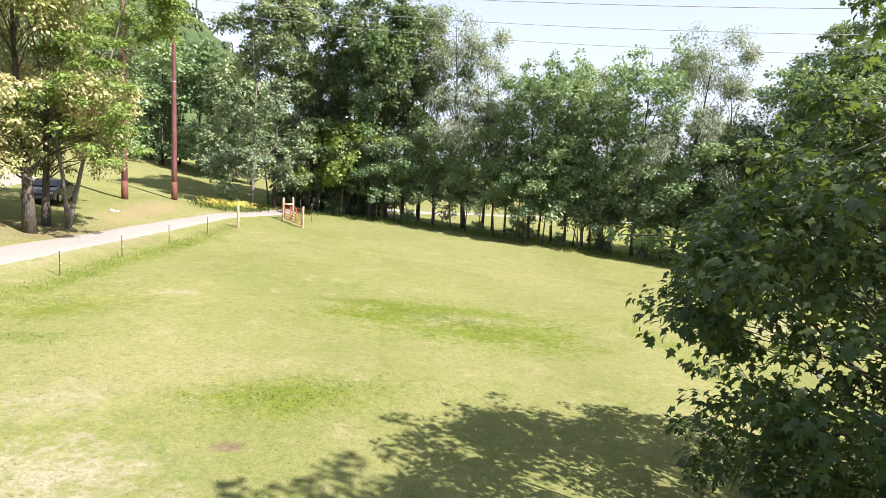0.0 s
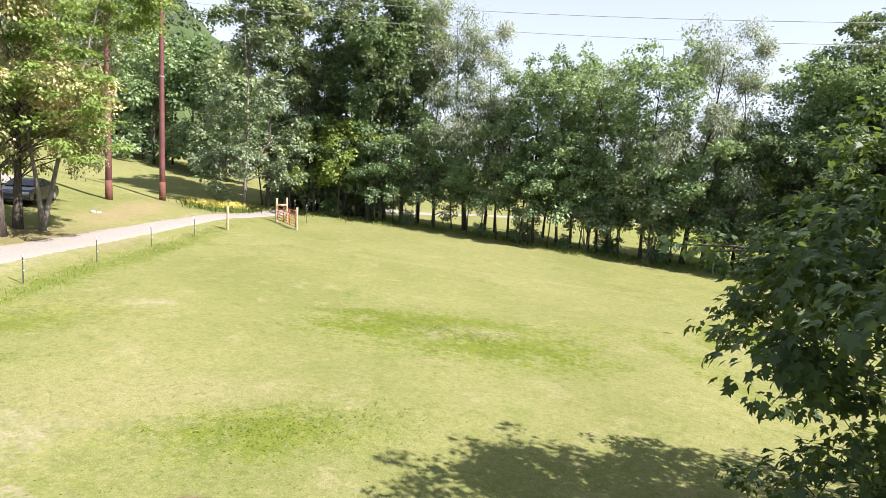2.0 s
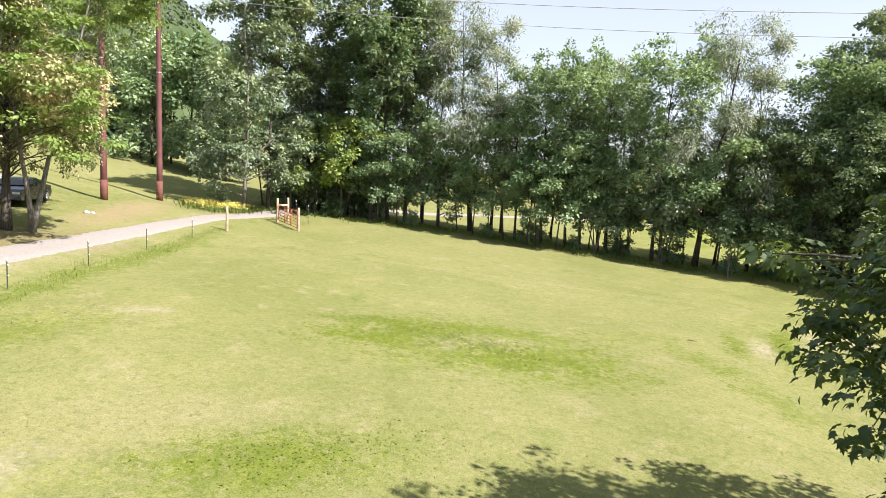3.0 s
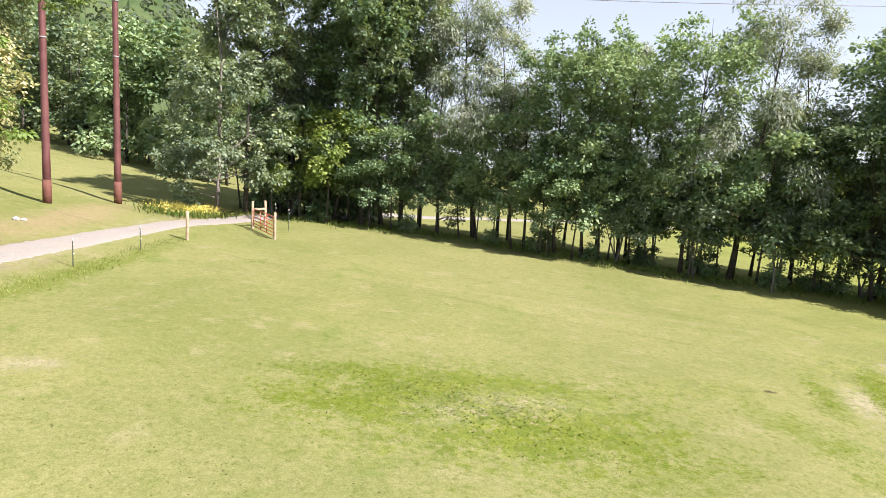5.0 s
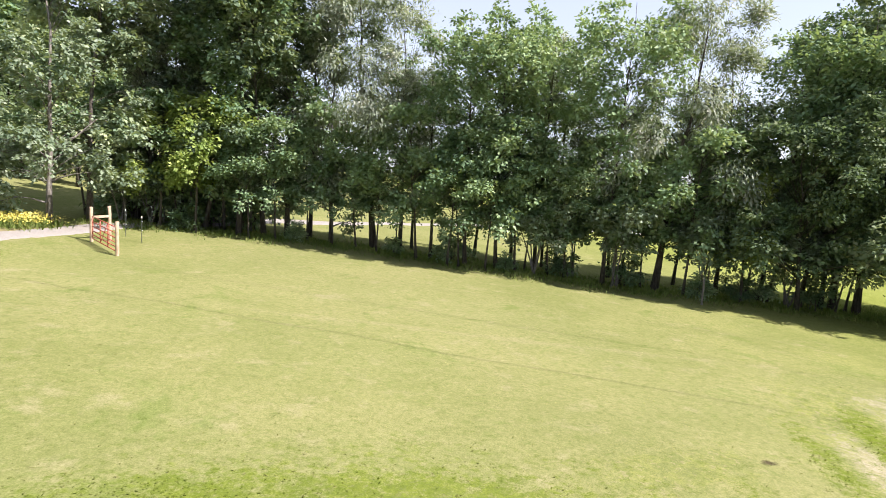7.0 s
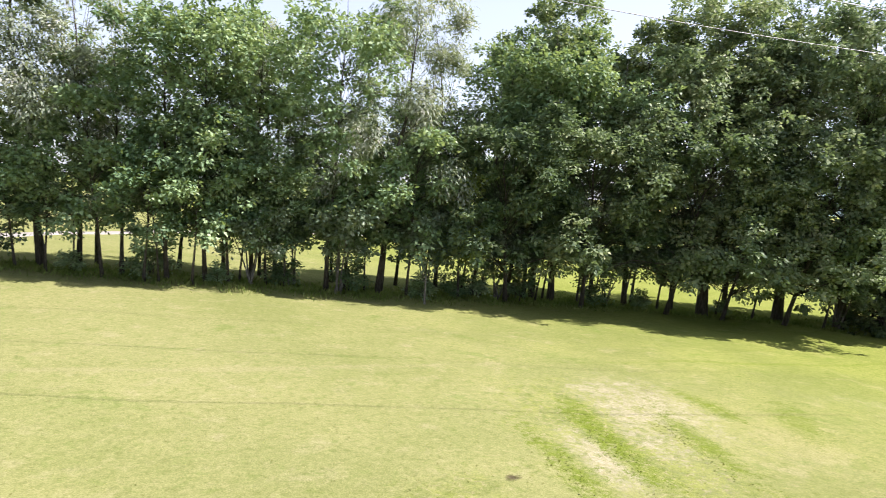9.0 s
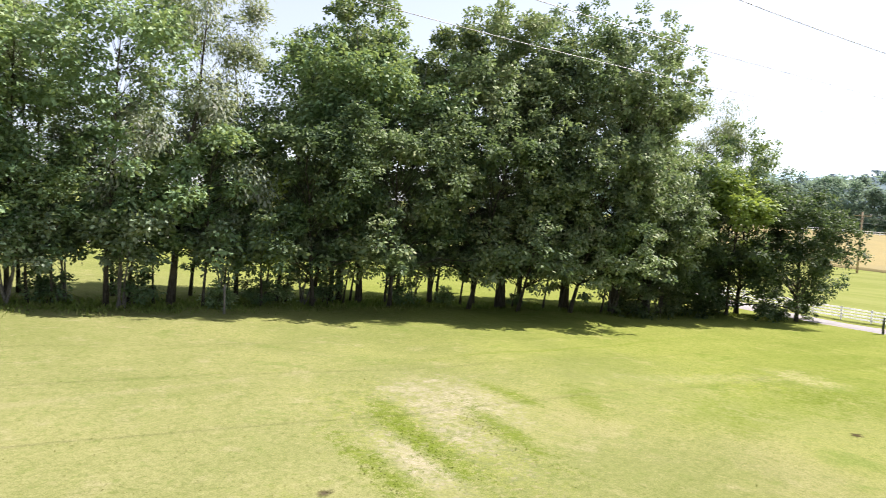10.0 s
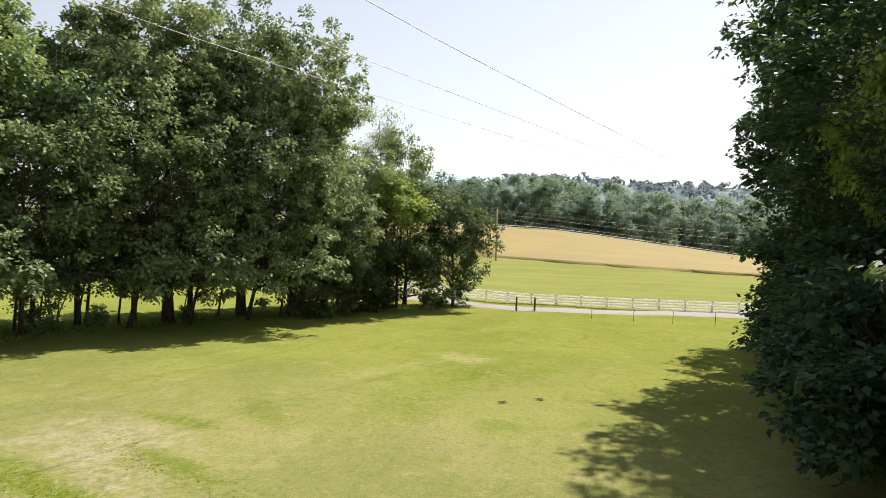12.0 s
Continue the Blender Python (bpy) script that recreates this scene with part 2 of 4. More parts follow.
        (-2.2, 24.4, 2.2, 1.3, 20, 0.68, lush), (0.4, 26.2, 3.6, 0.8, 4, 0.68, lush), (3.6, 23.8, 2.0, 1.3, -20, 0.68, lush), (0.6, 22.8, 2.6, 0.9, 0, 0.61, lush), (-3.8, 14.7, 1.7, 1.0, 15, 0.74, lush), (24.0, 23.4, 2.6, 0.9, 15, 0.54, lush), (33.0, 21.6, 3.6, 0.8, -25, 0.54, lush), (-12.4, 19.6, 2.6, 0.7, 60, 0.68, lush)):
        m = k.add("ShaderNodeMapping", {"Vector": p, "Location": (x, y, 0), "Rotation": (0, 0, radians(turn)), "Scale": (rx, ry, 1000)}, vector_type="TEXTURE").outputs[0]
        d = k.add("ShaderNodeVectorMath", {0: m}, operation="LENGTH").outputs["Value"]
        c = k.mix(k.math("MULTIPLY", k.band(k.math("ADD", d, ragged), 1.4, 0.35, 0.0, amount), straw if col == pale else clover), c, col)
    c = k.mix(k.band(fine, 0.30, 0.50, 0.4, 0.0), c, (0.14, 0.175, 0.04))
    tuft = k.noise(p, 8.0, 4, 0.7, 0.3)
    c = k.mix(k.band(tuft, 0.35, 0.65), k.mix(1.0, c, (0.86, 0.88, 0.82), "MULTIPLY"), k.mix(1.0, c, (1.03, 1.02, 1.02), "MULTIPLY"))
    c = k.mix(k.band(blade, 0.30, 0.70, 0.0, 1.0), k.mix(1.0, c, (0.74, 0.76, 0.68), "MULTIPLY"), k.mix(1.0, c, (1.09, 1.08, 1.06), "MULTIPLY"))
    east = k.add("ShaderNodeSeparateXYZ", {0: p}).outputs[0]
    c = k.mix(k.band(k.math("ADD", east, k.math("MULTIPLY", k.math("SUBTRACT", large, 0.5), 24.0)), 12.0, 42.0, 0.0, 0.85), c, k.mix(1.0, c, (0.94, 1.05, 0.58), "MULTIPLY"))
    swath = k.noise(k.stretch(p, 0.42, 0.05, 1), 1.0, 4, 0.6, 0.4)  # mown swaths of the far field
    far_c = k.mix(k.band(swath, 0.35, 0.65), (0.232, 0.262, 0.070), (0.302, 0.320, 0.100))
    far_c = k.mix(k.band(k.noise(p, 0.5, 5, 0.7), 0.45, 0.65, 0.0, 0.5), far_c, (0.30, 0.31, 0.11))
    c = k.mix(k.band(east, 64.0, 68.0, 0.0, 0.8), c, far_c)
    return k.mix(1.0, c, (0.66, 0.67, 0.73), "MULTIPLY"), fine, blade


def lawn_material():
    k = Nodes("lawn")
    c, fine, blade = lawn_colour(k, k.pos())
    h = k.math("ADD", k.math("MULTIPLY", fine, 0.6), k.math("MULTIPLY", blade, 0.5))
    k.bump(h, 0.32, 0.05)
    return k.finish(c, 1.0, 0.0, 0.0)


def turf_material():
    """Blades of the mown turf, in the colours of the ground they stand on."""
    k = Nodes("turf_blade")
    c, fine, blade = lawn_colour(k, k.pos())
    isl = k.add("ShaderNodeNewGeometry").outputs["Random Per Island"]
    c = k.mix(k.band(isl, 0.0, 1.0, 0.0, 1.0), k.mix(1.0, c, (0.92, 0.98, 0.80), "MULTIPLY"), k.mix(1.0, c, (1.42, 1.36, 1.35), "MULTIPLY"))
    k.finish(c, 0.8, 0.0, 0.05)
    tr = k.add("ShaderNodeBsdfTranslucent", {"Color": k.mix(0.35, c, (0.36, 0.40, 0.05))})
    m = k.add("ShaderNodeMixShader", {"Fac": 0.42})
    k.put(m.inputs[1], k.bsdf.outputs[0])
    k.put(m.inputs[2], tr.outputs[0])
    k.put(k.out.inputs["Surface"], m.outputs[0])
    return k.mat


def gravel_material(name, a, b):
    k = Nodes(name)
    p = k.pos()
    stones = k.add("ShaderNodeTexVoronoi", {"Vector": p, "Scale": 22.0})
    big = k.noise(p, 0.5, 4)
    c = k.mix(stones.outputs["Color"], a, b)
    c = k.mix(k.band(big, 0.45, 0.7, 0.0, 0.5), c, (0.27, 0.23, 0.175))
    k.bump(stones.outputs["Distance"], 0.5, 0.02)
    return k.finish(c, 0.9, 0.0, 0.2)


LAWN = lawn_material()
TURF = turf_material()
GRAVEL = gravel_material("gravel", (0.205, 0.190, 0.163), (0.29, 0.272, 0.245))
LANE = gravel_material("lane_surface", (0.20, 0.192, 0.187), (0.27, 0.26, 0.255))
HAY = plain_material("hay", (0.198, 0.165, 0.062), (0.255, 0.208, 0.086), 0.06, 0.9, 0, 0.1, 0.8, 3.0)
POLE_RED = plain_material("weathering_steel", (0.120, 0.045, 0.043), (0.170, 0.070, 0.062), 1.2, 0.65, 0.1, 0.4)
POLE_RUST = plain_material("rust_sleeve", (0.125, 0.050, 0.035), (0.175, 0.078, 0.052), 3.0, 0.8, 0.0, 0.3)
POST_WOOD = plain_material("post_wood", (0.34, 0.25, 0.16), (0.50, 0.39, 0.27), 4.0, 0.85)
POST_DARK = plain_material("post_dark", (0.045, 0.055, 0.042), (0.09, 0.10, 0.075), 6.0, 0.6)
WHITE = plain_material("white_vinyl", (0.72, 0.71, 0.70), (0.80, 0.80, 0.79), 1.5, 0.45, 0, 0.4, 0.05)
def vinyl_material():
    k = Nodes("white_vinyl")
    n = k.noise(k.local(), 3.0, 4)
    c = k.mix(k.band(n, 0.35, 0.7), (0.80, 0.80, 0.79), (0.86, 0.86, 0.86))
    k.finish(c, 0.4, 0.0, 0.4)
    m = k.add("ShaderNodeMixShader", {"Fac": 0.5})
    k.put(m.inputs[1], k.bsdf.outputs[0])
    k.put(m.inputs[2], k.add("ShaderNodeBsdfTranslucent", {"Color": c}).outputs[0])
    k.put(k.out.inputs["Surface"], m.outputs[0])
    return k.mat


VINYL = vinyl_material()
GATE_RED = plain_material("gate_red", (0.36, 0.07, 0.045), (0.46, 0.12, 0.07), 3.0, 0.5, 0, 0.5)
WIRE = plain_material("aluminium_wire", (0.30, 0.29, 0.29), (0.40, 0.39, 0.39), 2.0, 0.6, 0.3, 0.5)
CAR_PAINT = plain_material("car_paint", (0.055, 0.058, 0.066), (0.068, 0.070, 0.078), 0.7, 0.22, 0.5, 0.6, 0.0)
RUBBER = plain_material("rubber", (0.018, 0.018, 0.018), (0.03, 0.03, 0.03), 5, 0.85)
ALLOY = plain_material("alloy", (0.55, 0.55, 0.56), (0.68, 0.68, 0.70), 4, 0.3, 0.9)
CHROME = plain_material("lamp_chrome", (0.70, 0.70, 0.72), (0.8, 0.8, 0.82), 4, 0.15, 0.6)
TAIL_RED = plain_material("tail_red", (0.35, 0.02, 0.02), (0.45, 0.03, 0.03), 4, 0.25)
DARK_GLASS = plain_material("dark_glass", (0.020, 0.024, 0.028), (0.03, 0.035, 0.04), 1, 0.06, 0, 0.8, 0.0)
FLOWER = leaf_material("flower_yellow", (0.46, 0.44, 0.06), (0.60, 0.58, 0.09), (0.72, 0.70, 0.22), 0.2, 0.6, 0.2)
GRASS = leaf_material("grass_blade", (0.10, 0.16, 0.025), (0.20, 0.26, 0.05), (0.36, 0.36, 0.12), 0.3, 0.6, 0.2)
ROCK = plain_material("pale_rock", (0.42, 0.41, 0.40), (0.6, 0.6, 0.6), 5.0, 0.9, 0, 0.2, 0.6, 14.0)
SIDING = plain_material("pale_siding", (0.50, 0.52, 0.55), (0.60, 0.62, 0.65), 0.8, 0.7)
ROOF = plain_material("brown_roof", (0.24, 0.12, 0.095), (0.32, 0.17, 0.14), 1.2, 0.85)
TRIM = plain_material("white_trim", (0.70, 0.70, 0.70), (0.78, 0.78, 0.78), 2, 0.6)
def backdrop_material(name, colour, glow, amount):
    """Distant woods; the pale haze in front of them is put in as emission."""
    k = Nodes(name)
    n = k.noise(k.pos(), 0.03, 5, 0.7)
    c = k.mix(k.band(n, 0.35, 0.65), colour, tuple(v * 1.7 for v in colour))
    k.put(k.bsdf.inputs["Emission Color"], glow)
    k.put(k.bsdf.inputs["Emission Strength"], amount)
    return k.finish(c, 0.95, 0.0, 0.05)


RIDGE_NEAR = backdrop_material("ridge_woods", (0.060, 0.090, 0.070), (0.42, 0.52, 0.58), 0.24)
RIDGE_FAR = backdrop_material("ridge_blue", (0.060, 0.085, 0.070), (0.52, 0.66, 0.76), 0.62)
FOREST = plain_material("forest_floor", (0.045, 0.075, 0.030), (0.085, 0.115, 0.048), 0.02, 0.95, 0, 0.05, 0.8, 0.12)


# ---------- shape helpers ----------
def soft(v, k=3.0):
    return 0.5 * (v + np.sqrt(v * v + k * k))


def step(a, b, v):
    u = np.clip((v - a) / (b - a), 0, 1)
    return u * u * (3 - 2 * u)


def ground_z(x, y):
    """Height of the ground: a field that falls to the lane in the east, a bank in the west, a rise with hay beyond the lane."""
    x, y = np.asarray(x, float), np.asarray(y, float)
    z = 0.29 - 0.065 * np.maximum(x, -160.0)
    z = z + 0.08 * soft(-14.1 - np.maximum(x, -70.0)) + 0.017 * (soft(y - 33, 6) - soft(y - 62, 6))
    z = z + 0.03 * soft(x - 38, 6) + 0.035 * soft(x - 64, 4)
    z = z + 0.05 * soft(x - 105, 20.0) - 0.05 * soft(x - 215, 20.0)
    z = z - 0.12 * (soft(22 - y, 12.0) - soft(-120 - y, 20.0)) * step(105, 190, x)
    z = z - 0.7 * np.exp(-((y - 60.5 + 0.15 * (x + 25)) / 4.5) ** 2) * step(-15.5, -20.0, x) * step(-60, -40, x)
    z = z + 0.13 * np.exp(-(((x + 0.3) / 3.0) ** 2 + ((y - 24.2) / 1.8) ** 2))
    return z


def gz(x, y):
    return float(ground_z(x, y))


def mesh_ob(name, verts, faces, material, parent=None, label="", smooth=False):
    me = bpy.data.meshes.new(name)
    me.from_pydata([tuple(v) for v in verts], [], faces)
    if isinstance(material, (list, tuple)):
        for m in material:
            me.materials.append(m)
    else:
        me.materials.append(material)
    if smooth:
        me.polygons.foreach_set("use_smooth", np.ones(len(me.polygons), bool))
    ob = new(name, me)
    ob.parent = parent
    if label:
        ob["label"] = label
    return ob


def part(name, bm, material, parent=None, label="", smooth=False):
    me = bpy.data.meshes.new(name)
    bm.to_mesh(me)
    bm.free()
    me.materials.append(material)
    if smooth:
        me.polygons.foreach_set("use_smooth", np.ones(len(me.polygons), bool))
    ob = new(name, me)
    ob.parent = parent
    if label:
        ob["label"] = label
    return ob


def thing(name, m, label, category, group="", kind=""):
    ob = new(name)
    ob.matrix_basis = m
    return tagged(ob, label, category, group, kind)


def bm_box(bm, x0, x1, y0, y1, z0, z1, bevel=0.0):
    r = bmesh.ops.create_cube(bm, size=1.0, matrix=Matrix.Translation(((x0 + x1) / 2, (y0 + y1) / 2, (z0 + z1) / 2)) @ Matrix.Diagonal((x1 - x0, y1 - y0, z1 - z0, 1)))
    if bevel:
        es = list({e for v in r["verts"] for e in v.link_edges})
        bmesh.ops.bevel(bm, geom=es, offset=bevel, segments=2, affect="EDGES", profile=0.5)
    return bm


def tube(points, radii, sides):
    """Vertices and faces of a tapered tube along a line of points."""
    P = np.asarray(points, float)
    T = np.gradient(P, axis=0)
    T /= np.linalg.norm(T, axis=1)[:, None] + 1e-9
    ref = np.where(np.abs(T[:, 2:3]) > 0.9, [[1.0, 0, 0]], [[0, 0, 1.0]])
    U = np.cross(T, ref)
    U /= np.linalg.norm(U, axis=1)[:, None] + 1e-9
    V = np.cross(T, U)
    a = np.arange(sides) * 2 * np.pi / sides
    R = np.asarray(radii, float)[:, None, None]
    verts = P[:, None, :] + R * (np.cos(a)[None, :, None] * U[:, None, :] + np.sin(a)[None, :, None] * V[:, None, :])
    n = len(P)
    faces = []
    for i in range(n - 1):
        for j in range(sides):
            k = (j + 1) % sides
            faces.append((i * sides + j, i * sides + k, (i + 1) * sides + k, (i + 1) * sides + j))
    faces.append(tuple(range(sides))[::-1])
    faces.append(tuple((n - 1) * sides + j for j in range(sides)))
    return verts.reshape(-1, 3), faces


def tubes_mesh(name, lines, material, parent=None, label="", sides=None):
    vs, fs, at = [], [], 0
    for pts, radii in lines:
        s = sides or (9 if max(radii) > 0.12 else 6 if max(radii) > 0.04 else 4)
        v, f = tube(pts, radii, s)
        vs.append(v)
        fs += [tuple(i + at for i in q) for q in f]
        at += len(v)
    return mesh_ob(name, np.concatenate(vs), fs, material, parent, label, True)


KITE = np.array([(0, 0, 0), (0.42, -0.32, 0.05), (1, 0, -0.12), (0.42, 0.32, 0.05)])
LONG = np.array([(0, 0, 0), (0.35, -0.17, 0.04), (1, 0, -0.16), (0.35, 0.17, 0.04)])
LOBED = np.array([(0, 0, 0), (0.06, -0.27, 0.0), (0.30, -0.22, 0.03), (0.46, -0.50, -0.06), (0.56, -0.19, 0.02), (1.0, 0, -0.22), (0.56, 0.19, 0.02), (0.46, 0.50, -0.06), (0.30, 0.22, 0.03), (0.06, 0.27, 0.0)])


def leaves_mesh(name, C, A, N, S, shape, material, parent=None, label=""):
    """One mesh of many leaves at C, pointing along A with normals near N and lengths S."""
    A = A / (np.linalg.norm(A, axis=1)[:, None] + 1e-9)
    B = np.cross(N, A)
    B /= np.linalg.norm(B, axis=1)[:, None] + 1e-9
    N = np.cross(A, B)
    n, k = len(C), len(shape)
    V = C[:, None, :] + S[:, None, None] * (shape[None, :, 0:1] * A[:, None, :] + shape[None, :, 1:2] * B[:, None, :] + shape[None, :, 2:3] * N[:, None, :])
    me = bpy.data.meshes.new(name)
    me.vertices.add(n * k)
    me.vertices.foreach_set("co", V.astype(np.float32).ravel())
    me.loops.add(n * k)
    me.loops.foreach_set("vertex_index", np.arange(n * k, dtype=np.int32))
    me.polygons.add(n)
    me.polygons.foreach_set("loop_start", np.arange(0, n * k, k, dtype=np.int32))
    me.polygons.foreach_set("loop_total", np.full(n, k, dtype=np.int32))
    me.materials.append(material)
    me.update(calc_edges=True)
    ob = new(name, me)
    ob.parent = parent
    if label:
        ob["label"] = label
    return ob


def unit(v):
    return v / (np.linalg.norm(v, axis=-1, keepdims=True) + 1e-9)


def oak_form(f):
    return math.sqrt(max(0.06, 1 - ((f - 0.40) / 0.64) ** 2))


def column_form(f):
    return 0.95 - 0.45 * max(0.0, f - 0.45) - 0.9 * max(0.0, f - 0.8)


def dome_form(f):
    return 0.98 - 0.15 * f - 0.5 * max(0.0, f - 0.45)


def tall_form(f):
    return math.sqrt(max(0.05, 1 - ((f - 0.52) / 0.60) ** 2))


def overhang_form(f):
    return 0.86 + 0.25 * min(1.0, f / 0.7) - 1.2 * max(0.0, f - 0.78)


def near_form(f):
    return 0.70 + 0.30 * min(1.0, f / 0.4) - 0.55 * max(0.0, f - 0.55)


def make_tree(name, seed, m, H, base, R, form, leaf, bark, n_leaves, size, shape, label, category="tree", group="", trunk_r=0.22,
              limbs=26, forks=5, twigs=3, spread=0.36, flat=0.8, rise=(14, 60), droop=0.0, stems=1, lean=(0, 0), hang=0.35, gap=0.0, puffs=0.13, clump=1.7, bark_sides=None, kind="", lobed=3, core=1.15):
    """A tree: tapered trunk, limbs that fork twice, and leaves in clumps round the twigs."""
    g = np.random.default_rng(seed)
    top = thing(name, m, label, category, group, kind)
    wood, boughs, tips, outs = [], [], [], []
    for s in range(stems):
        off = np.array([0.0, 0.0, 0.0]) if stems == 1 else np.array([g.normal(0, 0.16), g.normal(0, 0.16), 0])
        tilt = np.array([lean[0], lean[1]]) + (g.normal(0, 0.12, 2) if stems > 1 else 0)
        h = H * (1 if s == 0 else g.uniform(0.7, 0.95))
        tz = np.linspace(-0.25, h * 0.95, 9)
        wander = np.cumsum(g.normal(0, 0.012 * h, (9, 2)), axis=0) * np.linspace(0, 1, 9)[:, None]
        tp = np.column_stack([off[0] + wander[:, 0] + tilt[0] * tz, off[1] + wander[:, 1] + tilt[1] * tz, tz])
        tr = trunk_r * (1 - 0.93 * np.linspace(0, 1, 9) ** 0.85) / (1 if stems == 1 else 1.5)
        tr[0] *= 1.3
        tr[1] *= 1.06
        wood.append((tp, tr))
        lobes = []
        for i in range(max(6, limbs // (lobed * stems))):
            f = g.uniform(0, 1)
            while g.random() > 0.3 + 0.7 * form(f):
                f = g.uniform(0, 1)
            lobes.append((f, i * 2.39996 + g.uniform(-0.4, 0.4) + s * 1.3, math.sqrt(g.uniform(0.26, 1.0)) * (g.uniform(0.85, 1.1) if lobed > 1 else 0.95)))
        for i in range(limbs // stems):
            f, az, reach = lobes[i % len(lobes)]
            if g.random() < gap:
                continue
            f = min(1.0, max(0.0, f + g.normal(0, 0.05)))
            az += g.normal(0, 0.22)
            L = R * form(f) * reach * (g.uniform(0.72, 1.06) if lobed > 1 else 1)
            z = base + (h - base) * min(1.0, f * 0.96 + g.uniform(-0.02, 0.05))
            up = math.tan(math.radians(rise[0] + (rise[1] - rise[0]) * f + g.uniform(-8, 8)))
            zr = min(max(base * 0.75, z - L * up), h * 0.9)
            root = np.array([np.interp(zr, tz, tp[:, 0]), np.interp(zr, tz, tp[:, 1]), zr])
            axis_p = np.array([np.interp(min(z, h * 0.95), tz, tp[:, 0]), np.interp(min(z, h * 0.95), tz, tp[:, 1])])
            end = np.array([axis_p[0] + math.cos(az) * L, axis_p[1] + math.sin(az) * L, z])
            u = np.linspace(0, 1, 5)
            bow = np.array([0, 0, 0.10 * L])
            pts = root[None] * (1 - u[:, None]) + end[None] * u[:, None] + bow[None] * (4 * u * (1 - u))[:, None]
            pts[1:] += g.normal(0, 0.03 * L, (4, 3))
            d = unit(pts[-1] - pts[-2])
            r0 = max(0.016, (0.40 if i % 4 == 0 else 0.2) * np.interp(zr, tz, tr))
            boughs.append((pts, r0 * (1 - 0.85 * u)))
            tips.append(pts[-1]), outs.append(d)
            for j in range(forks):
                q = pts[3] if j % 2 else pts[4]
                e = pts[4] + g.normal(0, puffs * R, 3) * np.array([1, 1, 0.8]) - np.array([0, 0, droop * R * g.uniform(0, 0.6)])
                tips.append(e), outs.append(unit(e - q + 0.3 * d))
                if j < twigs:
                    boughs.append((np.array([q, (q + e) / 2 + g.normal(0, 0.04, 3), e]), np.array([0.4, 0.25, 0.1]) * max(0.02, r0)))
    tubes_mesh("trunk", wood + boughs, bark, top, "", bark_sides)
    tips, outs = np.array(tips), np.array(outs)
    weight = g.uniform(0.12, 1.0, len(tips)) ** clump
    pick = g.choice(len(tips), n_leaves, p=weight / weight.sum())
    puff = unit(g.normal(0, 1, (n_leaves, 3)))
    puff[:, 2] = np.where(g.random(n_leaves) < 0.6, np.abs(puff[:, 2]), puff[:, 2])
    size_c = spread * (g.uniform(0.7, 1.45, len(tips)) * (0.6 + 0.6 * weight))[pick][:, None]
    C = tips[pick] + puff * size_c * (g.uniform(0.05, 1.0, (n_leaves, 1)) ** 0.4) * 1.7 * np.array([1, 1, flat])
    C[:, 2] = np.maximum(C[:, 2], 0.12)
    side = unit(outs[pick] * 0.5 + puff * np.array([1, 1, 0.4]))
    A = unit(side + g.normal(0, 0.45, (n_leaves, 3)) + np.array([0, 0, -hang]))
    N = unit(puff * 1.1 + g.normal(0, 0.30, (n_leaves, 3)) + np.array([0, 0, 0.45]) + 0.35 * outs[pick])
    S = size * g.uniform(0.65, 1.25, n_leaves)
    inner = np.arange(n_leaves) % 8 == 0  # every eighth leaf is drawn inward and enlarged, added to block light
    C[inner] = tips[pick][inner] + 0.4 * (C - tips[pick])[inner]
    S[inner] *= core
    leaves_mesh("crown", C, A, N, S, shape, leaf, top)
    return top


def spot(x, y, turn=0.0, s=1.0, sz=None, dz=0.0):
    return Matrix.Translation((x, y, gz(x, y) + dz)) @ Matrix.Rotation(radians(turn), 4, "Z") @ Matrix.Diagonal((s, s, sz or s, 1))


# ---------- ground ----------
def axis(fine0, fine1, cell, far0, far1):
    a = [*np.arange(fine0, fine1 + 0.01, cell)]
    s, v = cell, fine1
    while v < far1:
        s *= 1.22
        v += s
        a.append(v)
    s, v = cell, fine0
    while v > far0:
        s *= 1.22
        v -= s
        a.insert(0, v)
    return np.array(a)


def grid_mesh(name, xs, ys, zf, material):
    X, Y = np.meshgrid(xs, ys)
    Z = zf(X, Y)
    nx, ny = len(xs), len(ys)
    i = (np.arange(ny - 1)[:, None] * nx + np.arange(nx - 1)[None, :]).ravel()
    F = np.column_stack([i, i + 1, i + nx + 1, i + nx])
    return mesh_ob(name, np.column_stack([X.ravel(), Y.ravel(), Z.ravel()]), F.tolist(), material, smooth=True)


def field_z(X, Y):
    r = np.random.default_rng(5)
    Z = ground_z(X, Y)
    for _ in range(26):
        w = r.uniform(2.5, 16)
        a, ph = r.uniform(0, np.pi), r.uniform(0, 6.28)
        Z = Z + 0.0016 * w ** 0.9 * np.sin((X * np.cos(a) + Y * np.sin(a)) * 6.283 / w + ph)
    return Z


ground = tagged(grid_mesh("ground", axis(-30, 72, 1.0, -2600, 3000), axis(0, 72, 1.0, -2200, 2800), field_z, LAWN), "sunlit mown pasture, yellow-green with dry and weedy patches", "ground", kind="structure")


def ribbon(name, pts, width, lift, material, label, category, seed=3, steps=6):
    """A road laid on the ground along a bent line, with ragged edges."""
    r = np.random.default_rng(seed)
    P = np.array(pts, float)
    t = np.arange(len(P))
    u = np.linspace(0, len(P) - 1, (len(P) - 1) * 24)
    w = np.interp(u, t, P[:, 2])
    def curve(c):
        k = np.gradient(c)
        i = np.minimum(u.astype(int), len(c) - 2)
        f = u - i
